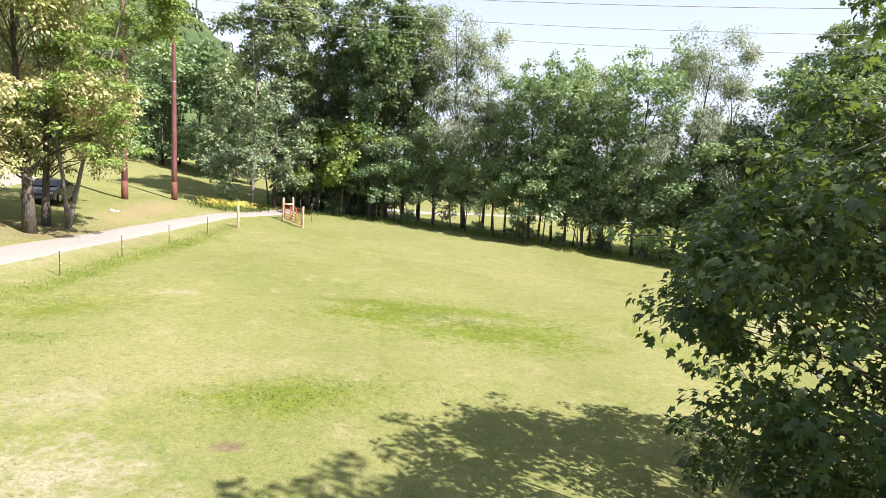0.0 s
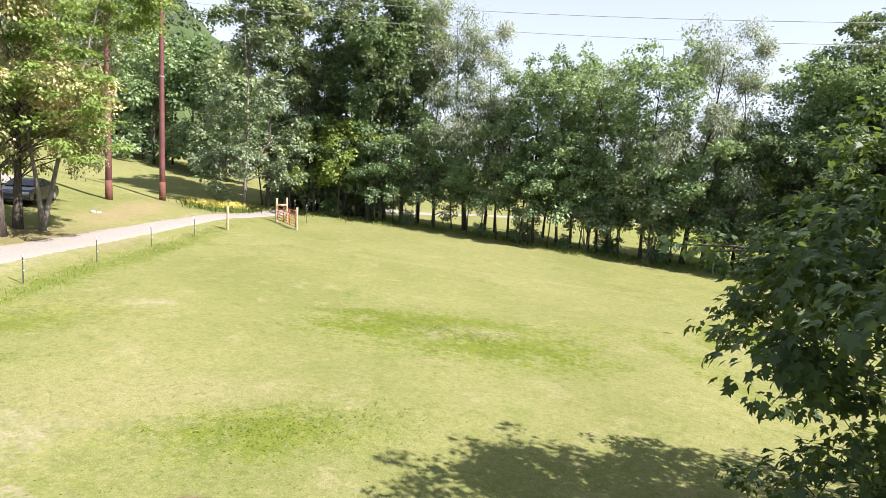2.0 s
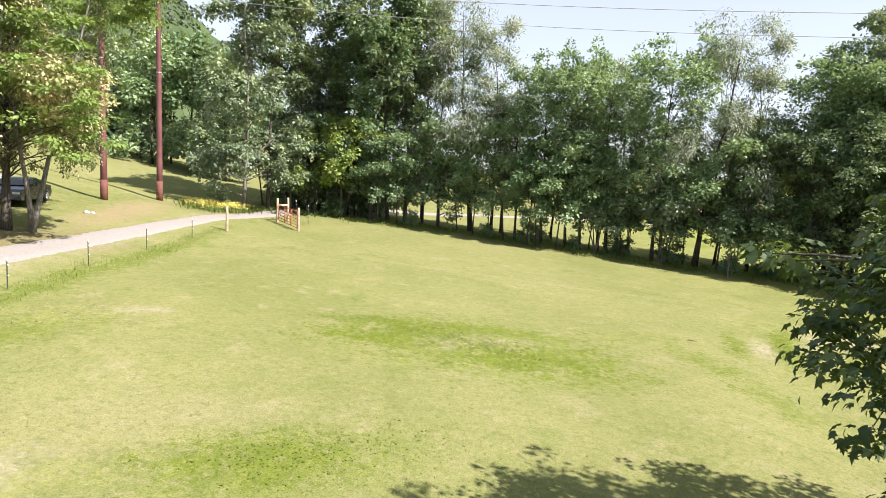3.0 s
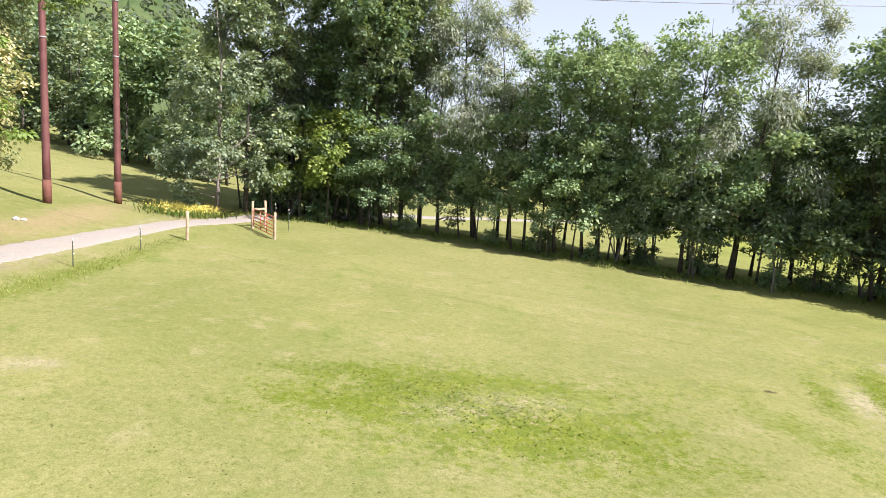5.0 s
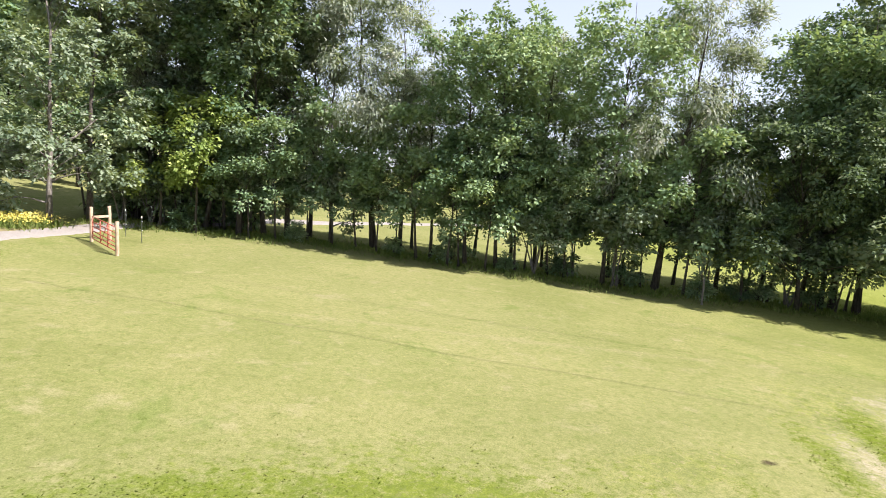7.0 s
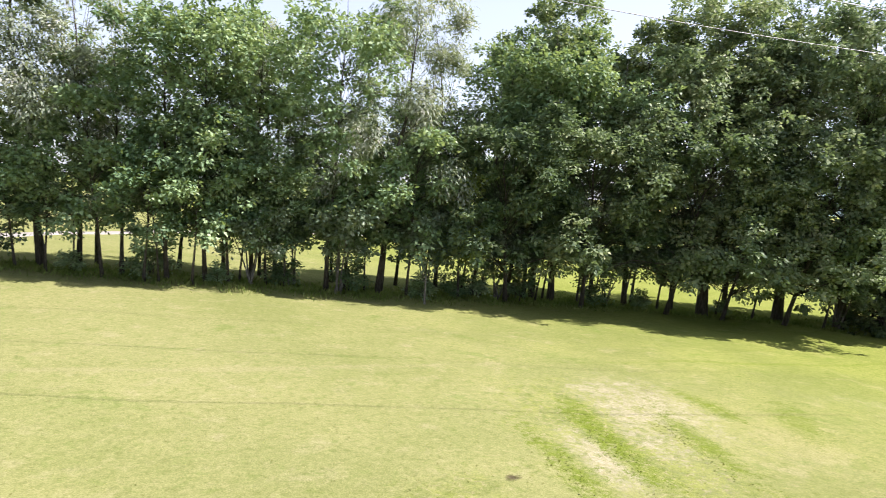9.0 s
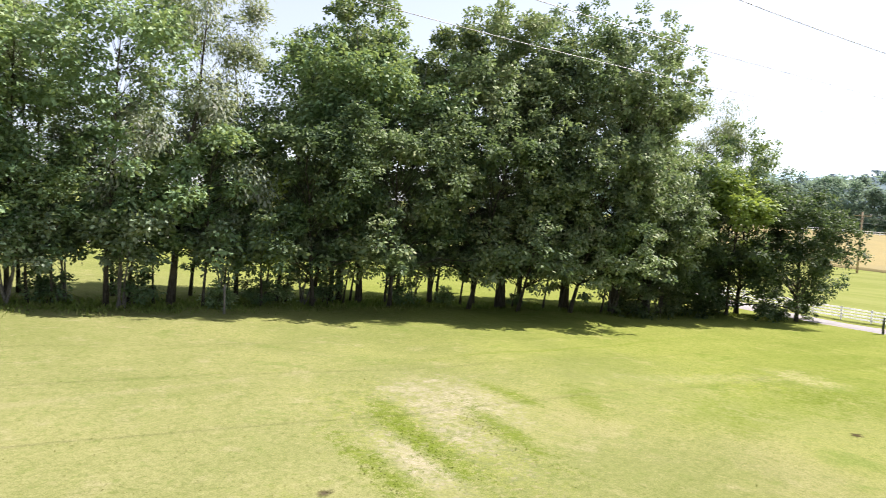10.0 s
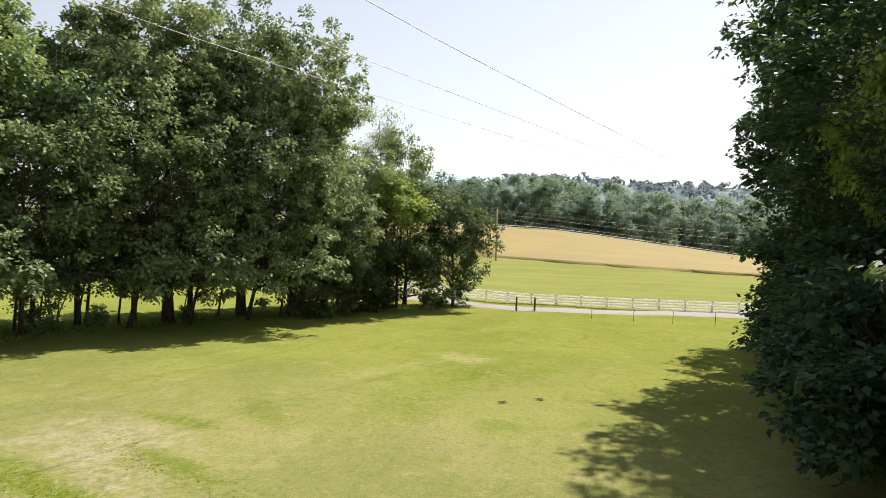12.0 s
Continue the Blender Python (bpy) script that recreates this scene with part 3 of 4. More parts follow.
        return (2 * f**3 - 3 * f**2 + 1) * c[i] + (f**3 - 2 * f**2 + f) * k[i] + (-2 * f**3 + 3 * f**2) * c[i + 1] + (f**3 - f**2) * k[i + 1]
    x, y = curve(P[:, 0]), curve(P[:, 1])
    d = unit(np.column_stack([np.gradient(x), np.gradient(y)]))
    n = np.column_stack([-d[:, 1], d[:, 0]])
    cols = []
    for k in range(steps + 1):
        o = (k / steps - 0.5) * w
        if k in (0, steps):
            o = o * (1 + r.normal(0, 0.05, len(w)))
        cols.append(np.column_stack([x + n[:, 0] * o, y + n[:, 1] * o]))
    V = np.stack(cols, axis=1)
    Z = field_z(V[..., 0], V[..., 1]) + lift + 0.02 * np.sin(np.linspace(0, np.pi, steps + 1))[None, :]
    Z[:, 0] -= lift + 0.03
    Z[:, -1] -= lift + 0.03
    verts = np.concatenate([V, Z[..., None]], axis=2).reshape(-1, 3)
    s = steps + 1
    faces = [(i * s + k, i * s + k + 1, (i + 1) * s + k + 1, (i + 1) * s + k) for i in range(len(u) - 1) for k in range(steps)]
    return tagged(mesh_ob(name, verts, faces, material, smooth=True), label, category, kind="structure")


ribbon("gravel_drive", [(-19.5, 5, 2.6), (-18.6, 18, 2.5), (-17.9, 26, 2.3), (-17.6, 34, 2.0), (-17.0, 42, 1.9), (-15.6, 50, 2.0), (-13.0, 58, 2.4), (-8.0, 66, 2.6), (2, 78, 2.6), (18, 94, 2.8), (40, 109, 2.8), (70, 122, 3.0)], 2, 0.05, GRAVEL, "pale gravel farm drive curving past the pasture gate", "drive")
ribbon("parking_pad", [(-36, 30, 5), (-33, 36, 6), (-32, 42, 6), (-33, 48, 4)], 5, 0.05, GRAVEL, "pale gravel parking pad by the drive", "drive", 4)
ribbon("lane", [(66, -90, 3.4), (65.8, -40, 3.4), (65.0, 0, 3.4), (63.2, 12, 3.2), (62.6, 20, 3.2), (64.6, 28, 3.4), (68.5, 36, 4.4), (75, 47, 4.4), (85, 62, 4.4), (104, 85, 4.4)], 4, 0.05, LANE, "pale paved country lane beside a white fence", "road", 6)


# hay meadow standing above the mown grass
def hay_field():
    n, m = 70, 130
    V, F = [], []
    r = np.random.default_rng(8)
    for i in range(n + 1):
        for j in range(m + 1):
            v = -170 + 360 * j / m
            edge = 112.5 + 0.37 * (v - 0.0) if v > -40 else 112.5 - 14.8 + 0.1 * (v + 40)
            u = edge + (232 - edge) * (i / n) ** 1.3
            z = gz(u, v) + (0.38 + 0.12 * r.random() if i else 0.0)
            V.append((u + r.normal(0, 0.15), v + r.normal(0, 0.2), z))
    for i in range(n):
        for j in range(m):
            a = i * (m + 1) + j
            F.append((a, a + m + 1, a + m + 2, a + 1))
    return tagged(mesh_ob("hay_field", V, F, HAY, smooth=True), "ripe straw-coloured hay meadow on the rise", "hay field", kind="stuff")


hay_field()


# ---------- trees of the row ----------
def oak(name, seed, m, label, **k):
    a = dict(H=20, base=3.6, R=4.9, form=tall_form, leaf=LEAF_OAK, bark=BARK, n_leaves=17000, size=0.29, shape=KITE, trunk_r=0.18, limbs=58, forks=7, twigs=2, spread=0.31, puffs=0.105)
    a.update(k)
    return make_tree(name, seed, m, label=label, **a)


ROW = "trees of the hedgerow"
kinds = {
    "round": oak("rounded_tree", 22, spot(59.8, 32.4, 0), "rounded dense tree with foliage close to the ground", group=ROW, leaf=LEAF_DEEP, H=12.0, base=1.0, R=5.6, n_leaves=20000, size=0.29, form=oak_form, clump=0.9, limbs=80, trunk_r=0.2, lobed=2),
    "oak": oak("oak_tree", 11, spot(-15.4, 56.6, 40), "tall green oak with a full leafy crown in the hedgerow", group=ROW, gap=0.12),
    "grey": oak("hickory_tree", 12, spot(-16.6, 54.1, 10, 0.9), "tall grey-green tree with dense drooping foliage", group=ROW, leaf=LEAF_GREY, base=1.6, form=oak_form, R=5.0, droop=0.15, bark=BARK_PALE),
    "maple": oak("maple_tree", 13, spot(-9.4, 59.7, 70), "tall maple with dense mid-green foliage", group=ROW, leaf=LEAF_MAPLE, H=17.5, base=3.2, R=3.9, trunk_r=0.15, n_leaves=10500, size=0.28, lean=(0, -0.12), lobed=2, puffs=0.14),
    "ash": oak("ash_tree", 14, spot(19.0, 52.1, 0, 1.0, 1.06), "airy feathery tree with a dark leaning trunk", group=ROW, leaf=LEAF_ASH, H=17.5, base=4.2, R=5.0, n_leaves=15000, size=0.27, clump=1.1, shape=LONG, form=oak_form, lean=(0.07, -0.03), spread=0.5, flat=0.9, droop=0.2, hang=0.9, gap=0.1, trunk_r=0.22, limbs=54),
    "slim": oak("locust_tree", 15, spot(3.5, 57.9, 120, 1.0, 1.0), "slim tree with sparse wispy top", group=ROW, leaf=LEAF_ASH, H=18, base=5.0, R=3.2, n_leaves=8000, size=0.27, shape=LONG, form=column_form, gap=0.1, trunk_r=0.14, limbs=40, spread=0.33, rise=(20, 72)),
    "sapling": make_tree("sapling", 16, spot(6.2, 54.2, 0), 8.2, 3.1, 2.7, oak_form, LEAF_MAPLE, BARK, 4000, 0.24, KITE, "young broadleaf tree with a slim bare stem", group="saplings of the hedgerow", trunk_r=0.085, limbs=36, forks=4, twigs=1, spread=0.36, flat=0.55, lean=(0, -0.18)),
    "multi": make_tree("sapling", 17, spot(14.4, 54.6, 0), 6.2, 2.0, 1.8, column_form, LEAF_GREY, BARK_PALE, 4500, 0.26, KITE, "young tree of several thin pale stems", group="saplings of the hedgerow", trunk_r=0.11, limbs=36, forks=3, twigs=2, stems=4, spread=0.34),
    "lime": make_tree("maple_sapling", 18, spot(-9.4, 57.0, 0), 9.2, 2.8, 2.8, oak_form, LEAF_LIME, BARK, 7000, 0.27, KITE, "young maple with bright yellow-green leaves", group="saplings of the hedgerow", trunk_r=0.10, limbs=34, forks=4, twigs=2, spread=0.36),
    "bush": make_tree("shrub", 19, spot(7.0, 56.0, 0), 2.2, 0.3, 1.2, column_form, LEAF_MAPLE, BARK, 1500, 0.22, KITE, "low leafy shrub at the foot of the hedgerow", "shrub", group="shrubs of the hedgerow", trunk_r=0.05, limbs=18, forks=3, twigs=2, stems=3, spread=0.24),
    "big": oak("big_oak_tree", 20, spot(41.3, 44.8, 0), "broad dark oak with a forked trunk", group=ROW, leaf=LEAF_BIG, droop=0.1, H=21.5, base=2.6, R=8.2, n_leaves=40000, size=0.29, form=oak_form, trunk_r=0.36, limbs=120, forks=7, lobed=2),
}
kinds["dark"] = oak("elm_tree", 21, spot(37.8, 45.2, 0), "spreading tree with low dark foliage at the field edge", group=ROW, leaf=LEAF_BIG, H=13, base=2.9, R=6.6, n_leaves=16000, size=0.29, form=dome_form, trunk_r=0.16, limbs=70, forks=6, lean=(0, -0.3))


def plant(key, *spots):
    """Copies of a kind; the trees of the front lean out over the field, to the light."""
    for x, y, turn, *size in spots:
        if key in ("sapling", "dark", "maple"):
            turn = -45 + turn % 50
        copy_thing(kinds[key], spot(x, y, turn, *size))


plant("oak", (-12.6, 59.0, 200, 1.0), (-7.0, 58.4, 300, 1.04), (-4.0, 59.3, 90, 0.97), (36.7, 48.0, 30, 1.0), (43.6, 44.6, 250, 1.06), (30.5, 51.0, 10, 1.02))
plant("big", (48.9, 39.0, 140, 0.95, 1.04), (46.2, 42.0, 250, 0.95, 1.08))
plant("dark", (32.2, 47.8, 60, 0.95), (27.0, 49.6, 150, 0.9), (44.6, 40.6, 240, 1.0), (41.0, 43.0, 190, 0.8))
plant("grey", (51.2, 37.0, 200, 0.7), (-1.1, 60.0, 190, 0.9), (52.4, 37.6, 80, 0.98, 1.04), (54.6, 37.2, 20, 0.86, 0.94))
plant("maple", (15.9, 52.9, 10, 0.92, 0.98), (9.3, 54.2, 100, 0.84, 0.9), (-5.6, 59.9, 200, 1.1), (7.4, 54.6, 300, 0.82, 0.88), (12.2, 55.4, 60, 0.86, 0.9), (29.4, 50.6, 150, 1.04), (34.2, 49.0, 250, 0.98), (28.4, 51.2, 330, 1.0), (57.2, 37.2, 50, 0.85))
plant("maple", (8.8, 58.6, 40, 0.76), (13.4, 57.6, 160, 0.72), (17.6, 56.0, 250, 0.72), (21.6, 54.6, 330, 0.74), (26.4, 52.4, 80, 0.95), (31.4, 51.8, 200, 0.75), (4.6, 60.4, 120, 0.76), (38.2, 48.6, 300, 0.75))
plant("round", (61.5, 28.0, 200, 0.74, 0.92), (55.4, 36.0, 90, 0.95), (51.6, 37.4, 300, 0.9))
plant("ash", (31.6, 50.2, 100, 1.0, 1.0), (1.8, 58.8, 230, 1.04, 1.04))
plant("maple", (61.2, 34.8, 40, 0.74, 0.98))
plant("ash", (62.6, 34.6, 140, 0.78, 1.02))
plant("slim", (5.4, 56.2, 30, 0.78), (10.9, 56.6, 200, 0.86), (14.2, 57.0, 300, 0.88), (22.8, 51.6, 90, 0.98), (-2.6, 61.0, 150, 1.05), (40.2, 46.6, 250, 1.1))
plant("sapling", (-4.6, 57.6, 80, 0.9), (-1.0, 58.0, 10, 1.05), (1.9, 56.6, 140, 0.9), (4.4, 55.6, 200, 1.1), (8.4, 53.2, 90, 0.95), (10.4, 53.6, 300, 1.1), (12.7, 54.2, 250, 0.95), (17.4, 53.6, 40, 1.0), (20.1, 50.6, 170, 1.15), (22.0, 51.6, 70, 1.0), (24.6, 51.2, 280, 1.0), (28.0, 50.6, 210, 1.1), (31.2, 50.6, 330, 1.0), (33.2, 49.2, 60, 1.1), (36.4, 47.8, 140, 1.0), (38.6, 46.6, 10, 1.05), (44.0, 42.6, 220, 1.0), (47.6, 39.4, 120, 1.0), (51.2, 38.0, 30, 1.1))
plant("multi", (11.6, 53.4, 90, 0.9), (16.4, 52.2, 200, 1.05), (21.2, 50.2, 30, 1.0), (27.0, 50.4, 120, 0.95), (35.2, 48.4, 250, 0.9), (48.4, 38.8, 60, 1.0), (52.6, 36.6, 300, 1.05))
plant("oak", (-10.0, 64.0, 20, 0.8), (-12.6, 65.0, 130, 0.75))
plant("bush", (-13.6, 60.2, 10, 1.7), (-11.8, 61.6, 70, 1.9), (-10.2, 62.8, 150, 1.8), (-8.2, 63.4, 220, 1.9), (-14.4, 63.0, 300, 1.9), (-6.4, 62.6, 40, 1.6), (-12.6, 63.6, 200, 2.0), (-9.0, 61.4, 280, 1.3))
plant("slim", (-12.8, 60.8, 10, 0.8), (-11.2, 61.2, 70, 0.8), (-13.6, 59.6, 190, 0.7))
plant("multi", (-13.9, 57.8, 40, 0.9), (-12.4, 58.4, 140, 0.8))
plant("sapling", (-14.8, 60.6, 15, 1.0), (-16.6, 59.2, 105, 1.1), (-10.9, 59.0, 200, 1.0), (-8.2, 59.8, 280, 1.0), (-6.2, 57.2, 30, 0.8), (-2.6, 58.4, 130, 0.85), (0.6, 57.6, 250, 0.9), (3.2, 57.0, 330, 0.8), (6.9, 54.0, 100, 0.8), (11.3, 54.6, 190, 0.85), (13.6, 53.6, 60, 0.8), (18.3, 52.6, 150, 0.85), (26.0, 51.0, 40, 0.9), (30.0, 50.0, 95, 0.85), (35.4, 49.6, 170, 0.9), (40.0, 46.4, 260, 0.85), (42.4, 44.4, 340, 0.8), (45.4, 41.8, 75, 0.9), (53.4, 36.4, 155, 0.95))
kinds["stem"] = make_tree("sapling", 24, spot(-9.2, 61.5), 11.0, 6.0, 2.0, column_form, LEAF_GREY, BARK_PALE, 900, 0.34, KITE, "thin bare-stemmed young tree in the shade", group="saplings of the hedgerow", trunk_r=0.09, limbs=16, forks=3, twigs=1, spread=0.4)
plant("stem", (-14.2, 61.0, 30, 1.0), (-13.3, 62.2, 80, 1.1), (-12.2, 60.4, 140, 0.9), (-11.4, 62.6, 200, 1.0), (-10.4, 60.2, 260, 1.1), (-9.8, 63.4, 310, 0.95), (-8.4, 61.0, 15, 1.0), (-7.4, 62.8, 95, 1.1), (-6.6, 60.8, 170, 0.9), (-15.2, 63.6, 230, 1.0), (-12.8, 64.8, 60, 1.2), (-10.8, 65.2, 120, 1.0))
plant("lime", (23.6, 50.2, 100, 0.92), (57.6, 32.6, 200, 1.35), (-11.6, 57.4, 60, 0.85))
plant("bush", (-10.0, 57.4, 0, 0.7), (-3.4, 58.0, 60, 0.6), (3.0, 56.6, 200, 0.5), (9.9, 53.8, 30, 0.55), (13.4, 54.4, 90, 0.8), (17.0, 52.6, 150, 0.9), (20.9, 50.2, 20, 0.7), (23.4, 50.8, 130, 0.7), (25.4, 50.6, 300, 0.9), (28.6, 50.2, 240, 1.0), (34.0, 48.8, 100, 0.9), (37.6, 47.4, 10, 0.6), (42.6, 44.2, 170, 0.5), (50.0, 38.8, 310, 0.8), (55.0, 36.4, 30, 1.0))

# ---------- trees along the south side, close to the camera's way ----------
SOUTH = "trees along the south edge"
near_maple = make_tree("maple_tree", 31, spot(8.7, 8.4), 9.0, 1.0, 5.9, near_form, LEAF_NEAR, BARK, 46000, 0.16, LOBED, "dark green maple with lobed leaves close by", group=SOUTH, trunk_r=0.19, limbs=190, forks=5, twigs=3, spread=0.24, flat=0.6, hang=0.75, rise=(6, 50), puffs=0.10, clump=0.9, lobed=1)
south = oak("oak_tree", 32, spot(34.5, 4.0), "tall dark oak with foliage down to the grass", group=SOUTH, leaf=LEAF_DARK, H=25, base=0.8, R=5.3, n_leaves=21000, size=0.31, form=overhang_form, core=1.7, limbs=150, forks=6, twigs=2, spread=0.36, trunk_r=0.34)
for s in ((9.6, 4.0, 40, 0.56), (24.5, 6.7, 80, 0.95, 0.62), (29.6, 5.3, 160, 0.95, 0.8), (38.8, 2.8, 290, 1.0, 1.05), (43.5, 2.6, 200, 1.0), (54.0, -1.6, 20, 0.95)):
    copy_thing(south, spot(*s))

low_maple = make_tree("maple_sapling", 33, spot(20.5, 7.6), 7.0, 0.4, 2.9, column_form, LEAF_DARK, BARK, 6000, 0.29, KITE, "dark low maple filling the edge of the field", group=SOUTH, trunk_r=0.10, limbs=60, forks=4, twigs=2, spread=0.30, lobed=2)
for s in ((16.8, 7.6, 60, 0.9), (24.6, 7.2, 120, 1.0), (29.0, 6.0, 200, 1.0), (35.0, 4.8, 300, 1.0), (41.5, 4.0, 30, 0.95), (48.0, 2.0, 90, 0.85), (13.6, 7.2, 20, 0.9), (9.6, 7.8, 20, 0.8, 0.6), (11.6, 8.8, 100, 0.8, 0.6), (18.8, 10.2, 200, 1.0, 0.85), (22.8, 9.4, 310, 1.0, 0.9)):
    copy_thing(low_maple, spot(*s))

copy_thing(kinds["lime"], spot(24.8, 7.4, 70, 0.75, 1.5))

# ---------- oaks by the drive ----------
DRIVE = "trees by the drive"
drive_oak = oak("oak_tree", 41, spot(-20.1, 30.3, 0), "broad oak with tan-green leaves beside the drive", group=DRIVE, clump=1.0, lobed=2, leaf=LEAF_TAN, H=15, base=3.3, R=5.2, n_leaves=30000, size=0.185, form=oak_form, trunk_r=0.29, droop=0.12, hang=0.6)
copy_thing(drive_oak, spot(-22.6, 27.4, 120, 0.95))
copy_thing(drive_oak, spot(-20.7, 32.5, 220, 0.72, 0.94))
fork_maple = make_tree("maple_tree", 42, spot(-19.9, 33.2, 0), 15.0, 3.6, 5.3, oak_form, LEAF_LIME, BARK_PALE, 24000, 0.19, KITE, "young maple of two leaning stems by the drive", group=DRIVE, trunk_r=0.20, limbs=56, forks=5, twigs=2, stems=2, lean=(0.11, 0.04), spread=0.34, flat=0.4)

# ---------- woods on the bank and behind the far lawn ----------
WOODS = "trees of the far woods"
wood_a = oak("wood_tree", 51, spot(-23, 74.5), "leafy tree at the edge of the far woods", group=WOODS, n_leaves=3200, size=0.52, H=16, base=1.6, R=4.6, form=oak_form, limbs=34, forks=6, twigs=0, bark_sides=3, spread=0.5)
wood_b = oak("wood_tree", 52, spot(-29, 78.0), "leafy tree at the edge of the far woods", group=WOODS, leaf=LEAF_MAPLE, n_leaves=3200, size=0.52, H=15, base=1.4, R=4.4, form=column_form, limbs=34, forks=6, twigs=0, bark_sides=3, spread=0.5)
r = random.Random(4)
for i in range(34):
    f = i / 33
    x, y = -24 - 62 * f + r.uniform(-2, 2), 74 + 26 * f + r.uniform(-1, 9)
    copy_thing(wood_a if r.random() < 0.5 else wood_b, spot(x, y, r.uniform(0, 360), r.uniform(0.85, 1.15)))
for i in range(14):
    x, y = -30 + 11.0 * i + r.uniform(-2, 2), 122 + r.uniform(0, 22) + 0.1 * i
    copy_thing(wood_a if r.random() < 0.5 else wood_b, spot(x, y, r.uniform(0, 360), r.uniform(0.85, 1.2)))
BELT = "trees of the belt beyond the meadow"
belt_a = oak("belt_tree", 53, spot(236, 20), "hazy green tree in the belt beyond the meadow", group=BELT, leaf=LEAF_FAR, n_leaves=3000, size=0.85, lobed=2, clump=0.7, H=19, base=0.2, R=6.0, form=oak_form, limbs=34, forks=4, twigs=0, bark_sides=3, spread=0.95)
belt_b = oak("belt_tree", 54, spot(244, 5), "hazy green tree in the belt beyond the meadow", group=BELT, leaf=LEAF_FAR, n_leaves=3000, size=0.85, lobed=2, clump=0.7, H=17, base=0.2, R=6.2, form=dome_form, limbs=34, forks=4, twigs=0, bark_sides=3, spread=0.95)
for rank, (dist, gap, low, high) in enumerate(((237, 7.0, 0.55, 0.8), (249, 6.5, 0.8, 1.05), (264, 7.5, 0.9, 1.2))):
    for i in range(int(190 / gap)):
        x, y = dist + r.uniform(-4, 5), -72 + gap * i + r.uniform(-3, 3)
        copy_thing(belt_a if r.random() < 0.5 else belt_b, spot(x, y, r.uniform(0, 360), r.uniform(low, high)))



# ---------- far wooded hills ----------
def hill(name, x0, y0, x1, y1, height, depth, seed, label, material, crowns=0, leaf=None):
    """A wooded ridge: a long mound with a rough canopy of many crowns."""
    g = np.random.default_rng(seed)
    a, b = np.array([x0, y0]), np.array([x1, y1])
    L = np.linalg.norm(b - a)
    d = (b - a) / L
    nrm = np.array([-d[1], d[0]])
    nu, nv = int(min(260, L / 6)), 46
    u, v = np.meshgrid(np.linspace(0, 1, nu), np.linspace(-1, 1, nv))
    crest = 0.55 + 0.45 * np.sin(np.pi * np.clip(u, 0, 1)) + 0.10 * np.sin(u * 11 + seed) + 0.06 * np.sin(u * 23 + 2 * seed)
    z = height * crest * (1 - v * v) * np.clip(np.minimum(u, 1 - u) * 8, 0, 1) ** 0.6
    z += g.uniform(0, 1, z.shape) * 7.0 * (1 - np.abs(v)) ** 0.3
    P = a[None, None] + u[..., None] * L * d + v[..., None] * depth * nrm + g.normal(0, 2.0, (*u.shape, 2))
    verts = np.column_stack([P.reshape(-1, 2), z.ravel() - 8])
    i = (np.arange(nv - 1)[:, None] * nu + np.arange(nu - 1)[None, :]).ravel()
    F = np.column_stack([i, i + 1, i + nu + 1, i + nu])
    ob = tagged(mesh_ob(name, verts, F.tolist(), material, smooth=False), label, "hill", kind="structure")
    if crowns:
        pick = g.choice(len(verts), crowns, p=None)
        c0 = verts[pick] + np.column_stack([g.normal(0, 3, (crowns, 2)), np.full(crowns, 2.0)])
        per = 16
        n = crowns * per
        puff = unit(g.normal(0, 1, (n, 3)))
        puff[:, 2] = np.abs(puff[:, 2])
        C = np.repeat(c0, per, axis=0) + puff * np.repeat(g.uniform(3.0, 5.5, crowns), per)[:, None]
        A = unit(np.cross(puff, g.normal(0, 1, (n, 3))))
        canopy = leaves_mesh("hill_canopy", C, A, puff, g.uniform(2.4, 4.2, n), KITE * [1, 1.3, 1], leaf)
        tagged(canopy, "crowns of the woods that cover the " + ("near" if crowns > 2000 else "far") + " ridge", "woods", kind="stuff")
    return ob


hill("backdrop_hill_west", -800, 250, -180, 711, 205, 230, 1, "wooded hill rising behind the pasture", FOREST, 2600, LEAF_HILL)
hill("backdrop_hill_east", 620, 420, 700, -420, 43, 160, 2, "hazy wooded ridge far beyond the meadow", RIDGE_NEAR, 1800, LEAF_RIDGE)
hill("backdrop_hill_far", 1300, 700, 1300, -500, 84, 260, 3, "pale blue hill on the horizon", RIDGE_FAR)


# ---------- poles and lines ----------
def power_structure():
    c, off, wdir = (-22.55, 48.15), 2.56, (0.293, 0.956)
    top = thing("power_pole_frame", pose(c[0], c[1], gz(*c)), "twin reddish-brown steel power poles with a crossarm", "power pole")
    for s in (-1, 1):
        x, y = s * off * wdir[0], s * off * wdir[1]
        h = 17.6
        z0 = gz(c[0] + x, c[1] + y) - gz(*c)
        tubes_mesh("pole", [([(x, y, z0 - 0.2 + h * k / 6) for k in range(7)], [0.22 - 0.08 * k / 6 for k in range(7)])], POLE_RED, top, sides=12)
        tubes_mesh("sleeve", [([(x, y, z0 - 0.1), (x, y, z0 + 0.7), (x, y, z0 + 1.38)], [0.238, 0.235, 0.231])], POLE_RUST, top, "rust-brown sleeve at the pole foot", sides=12)
        for k in (9.2, 12.6):
            tubes_mesh("band", [([(x, y, z0 + k), (x, y, z0 + k + 0.07)], [0.196, 0.196])], WIRE, top, sides=12)
    bm = bm_box(bmesh.new(), -0.11, 0.11, -6.2, 6.2, 16.6, 16.9, 0.02)
    arm = part("crossarm", bm, POLE_RED, top)
    arm.matrix_basis = Matrix.Rotation(-math.atan2(wdir[0], wdir[1]), 4, "Z")
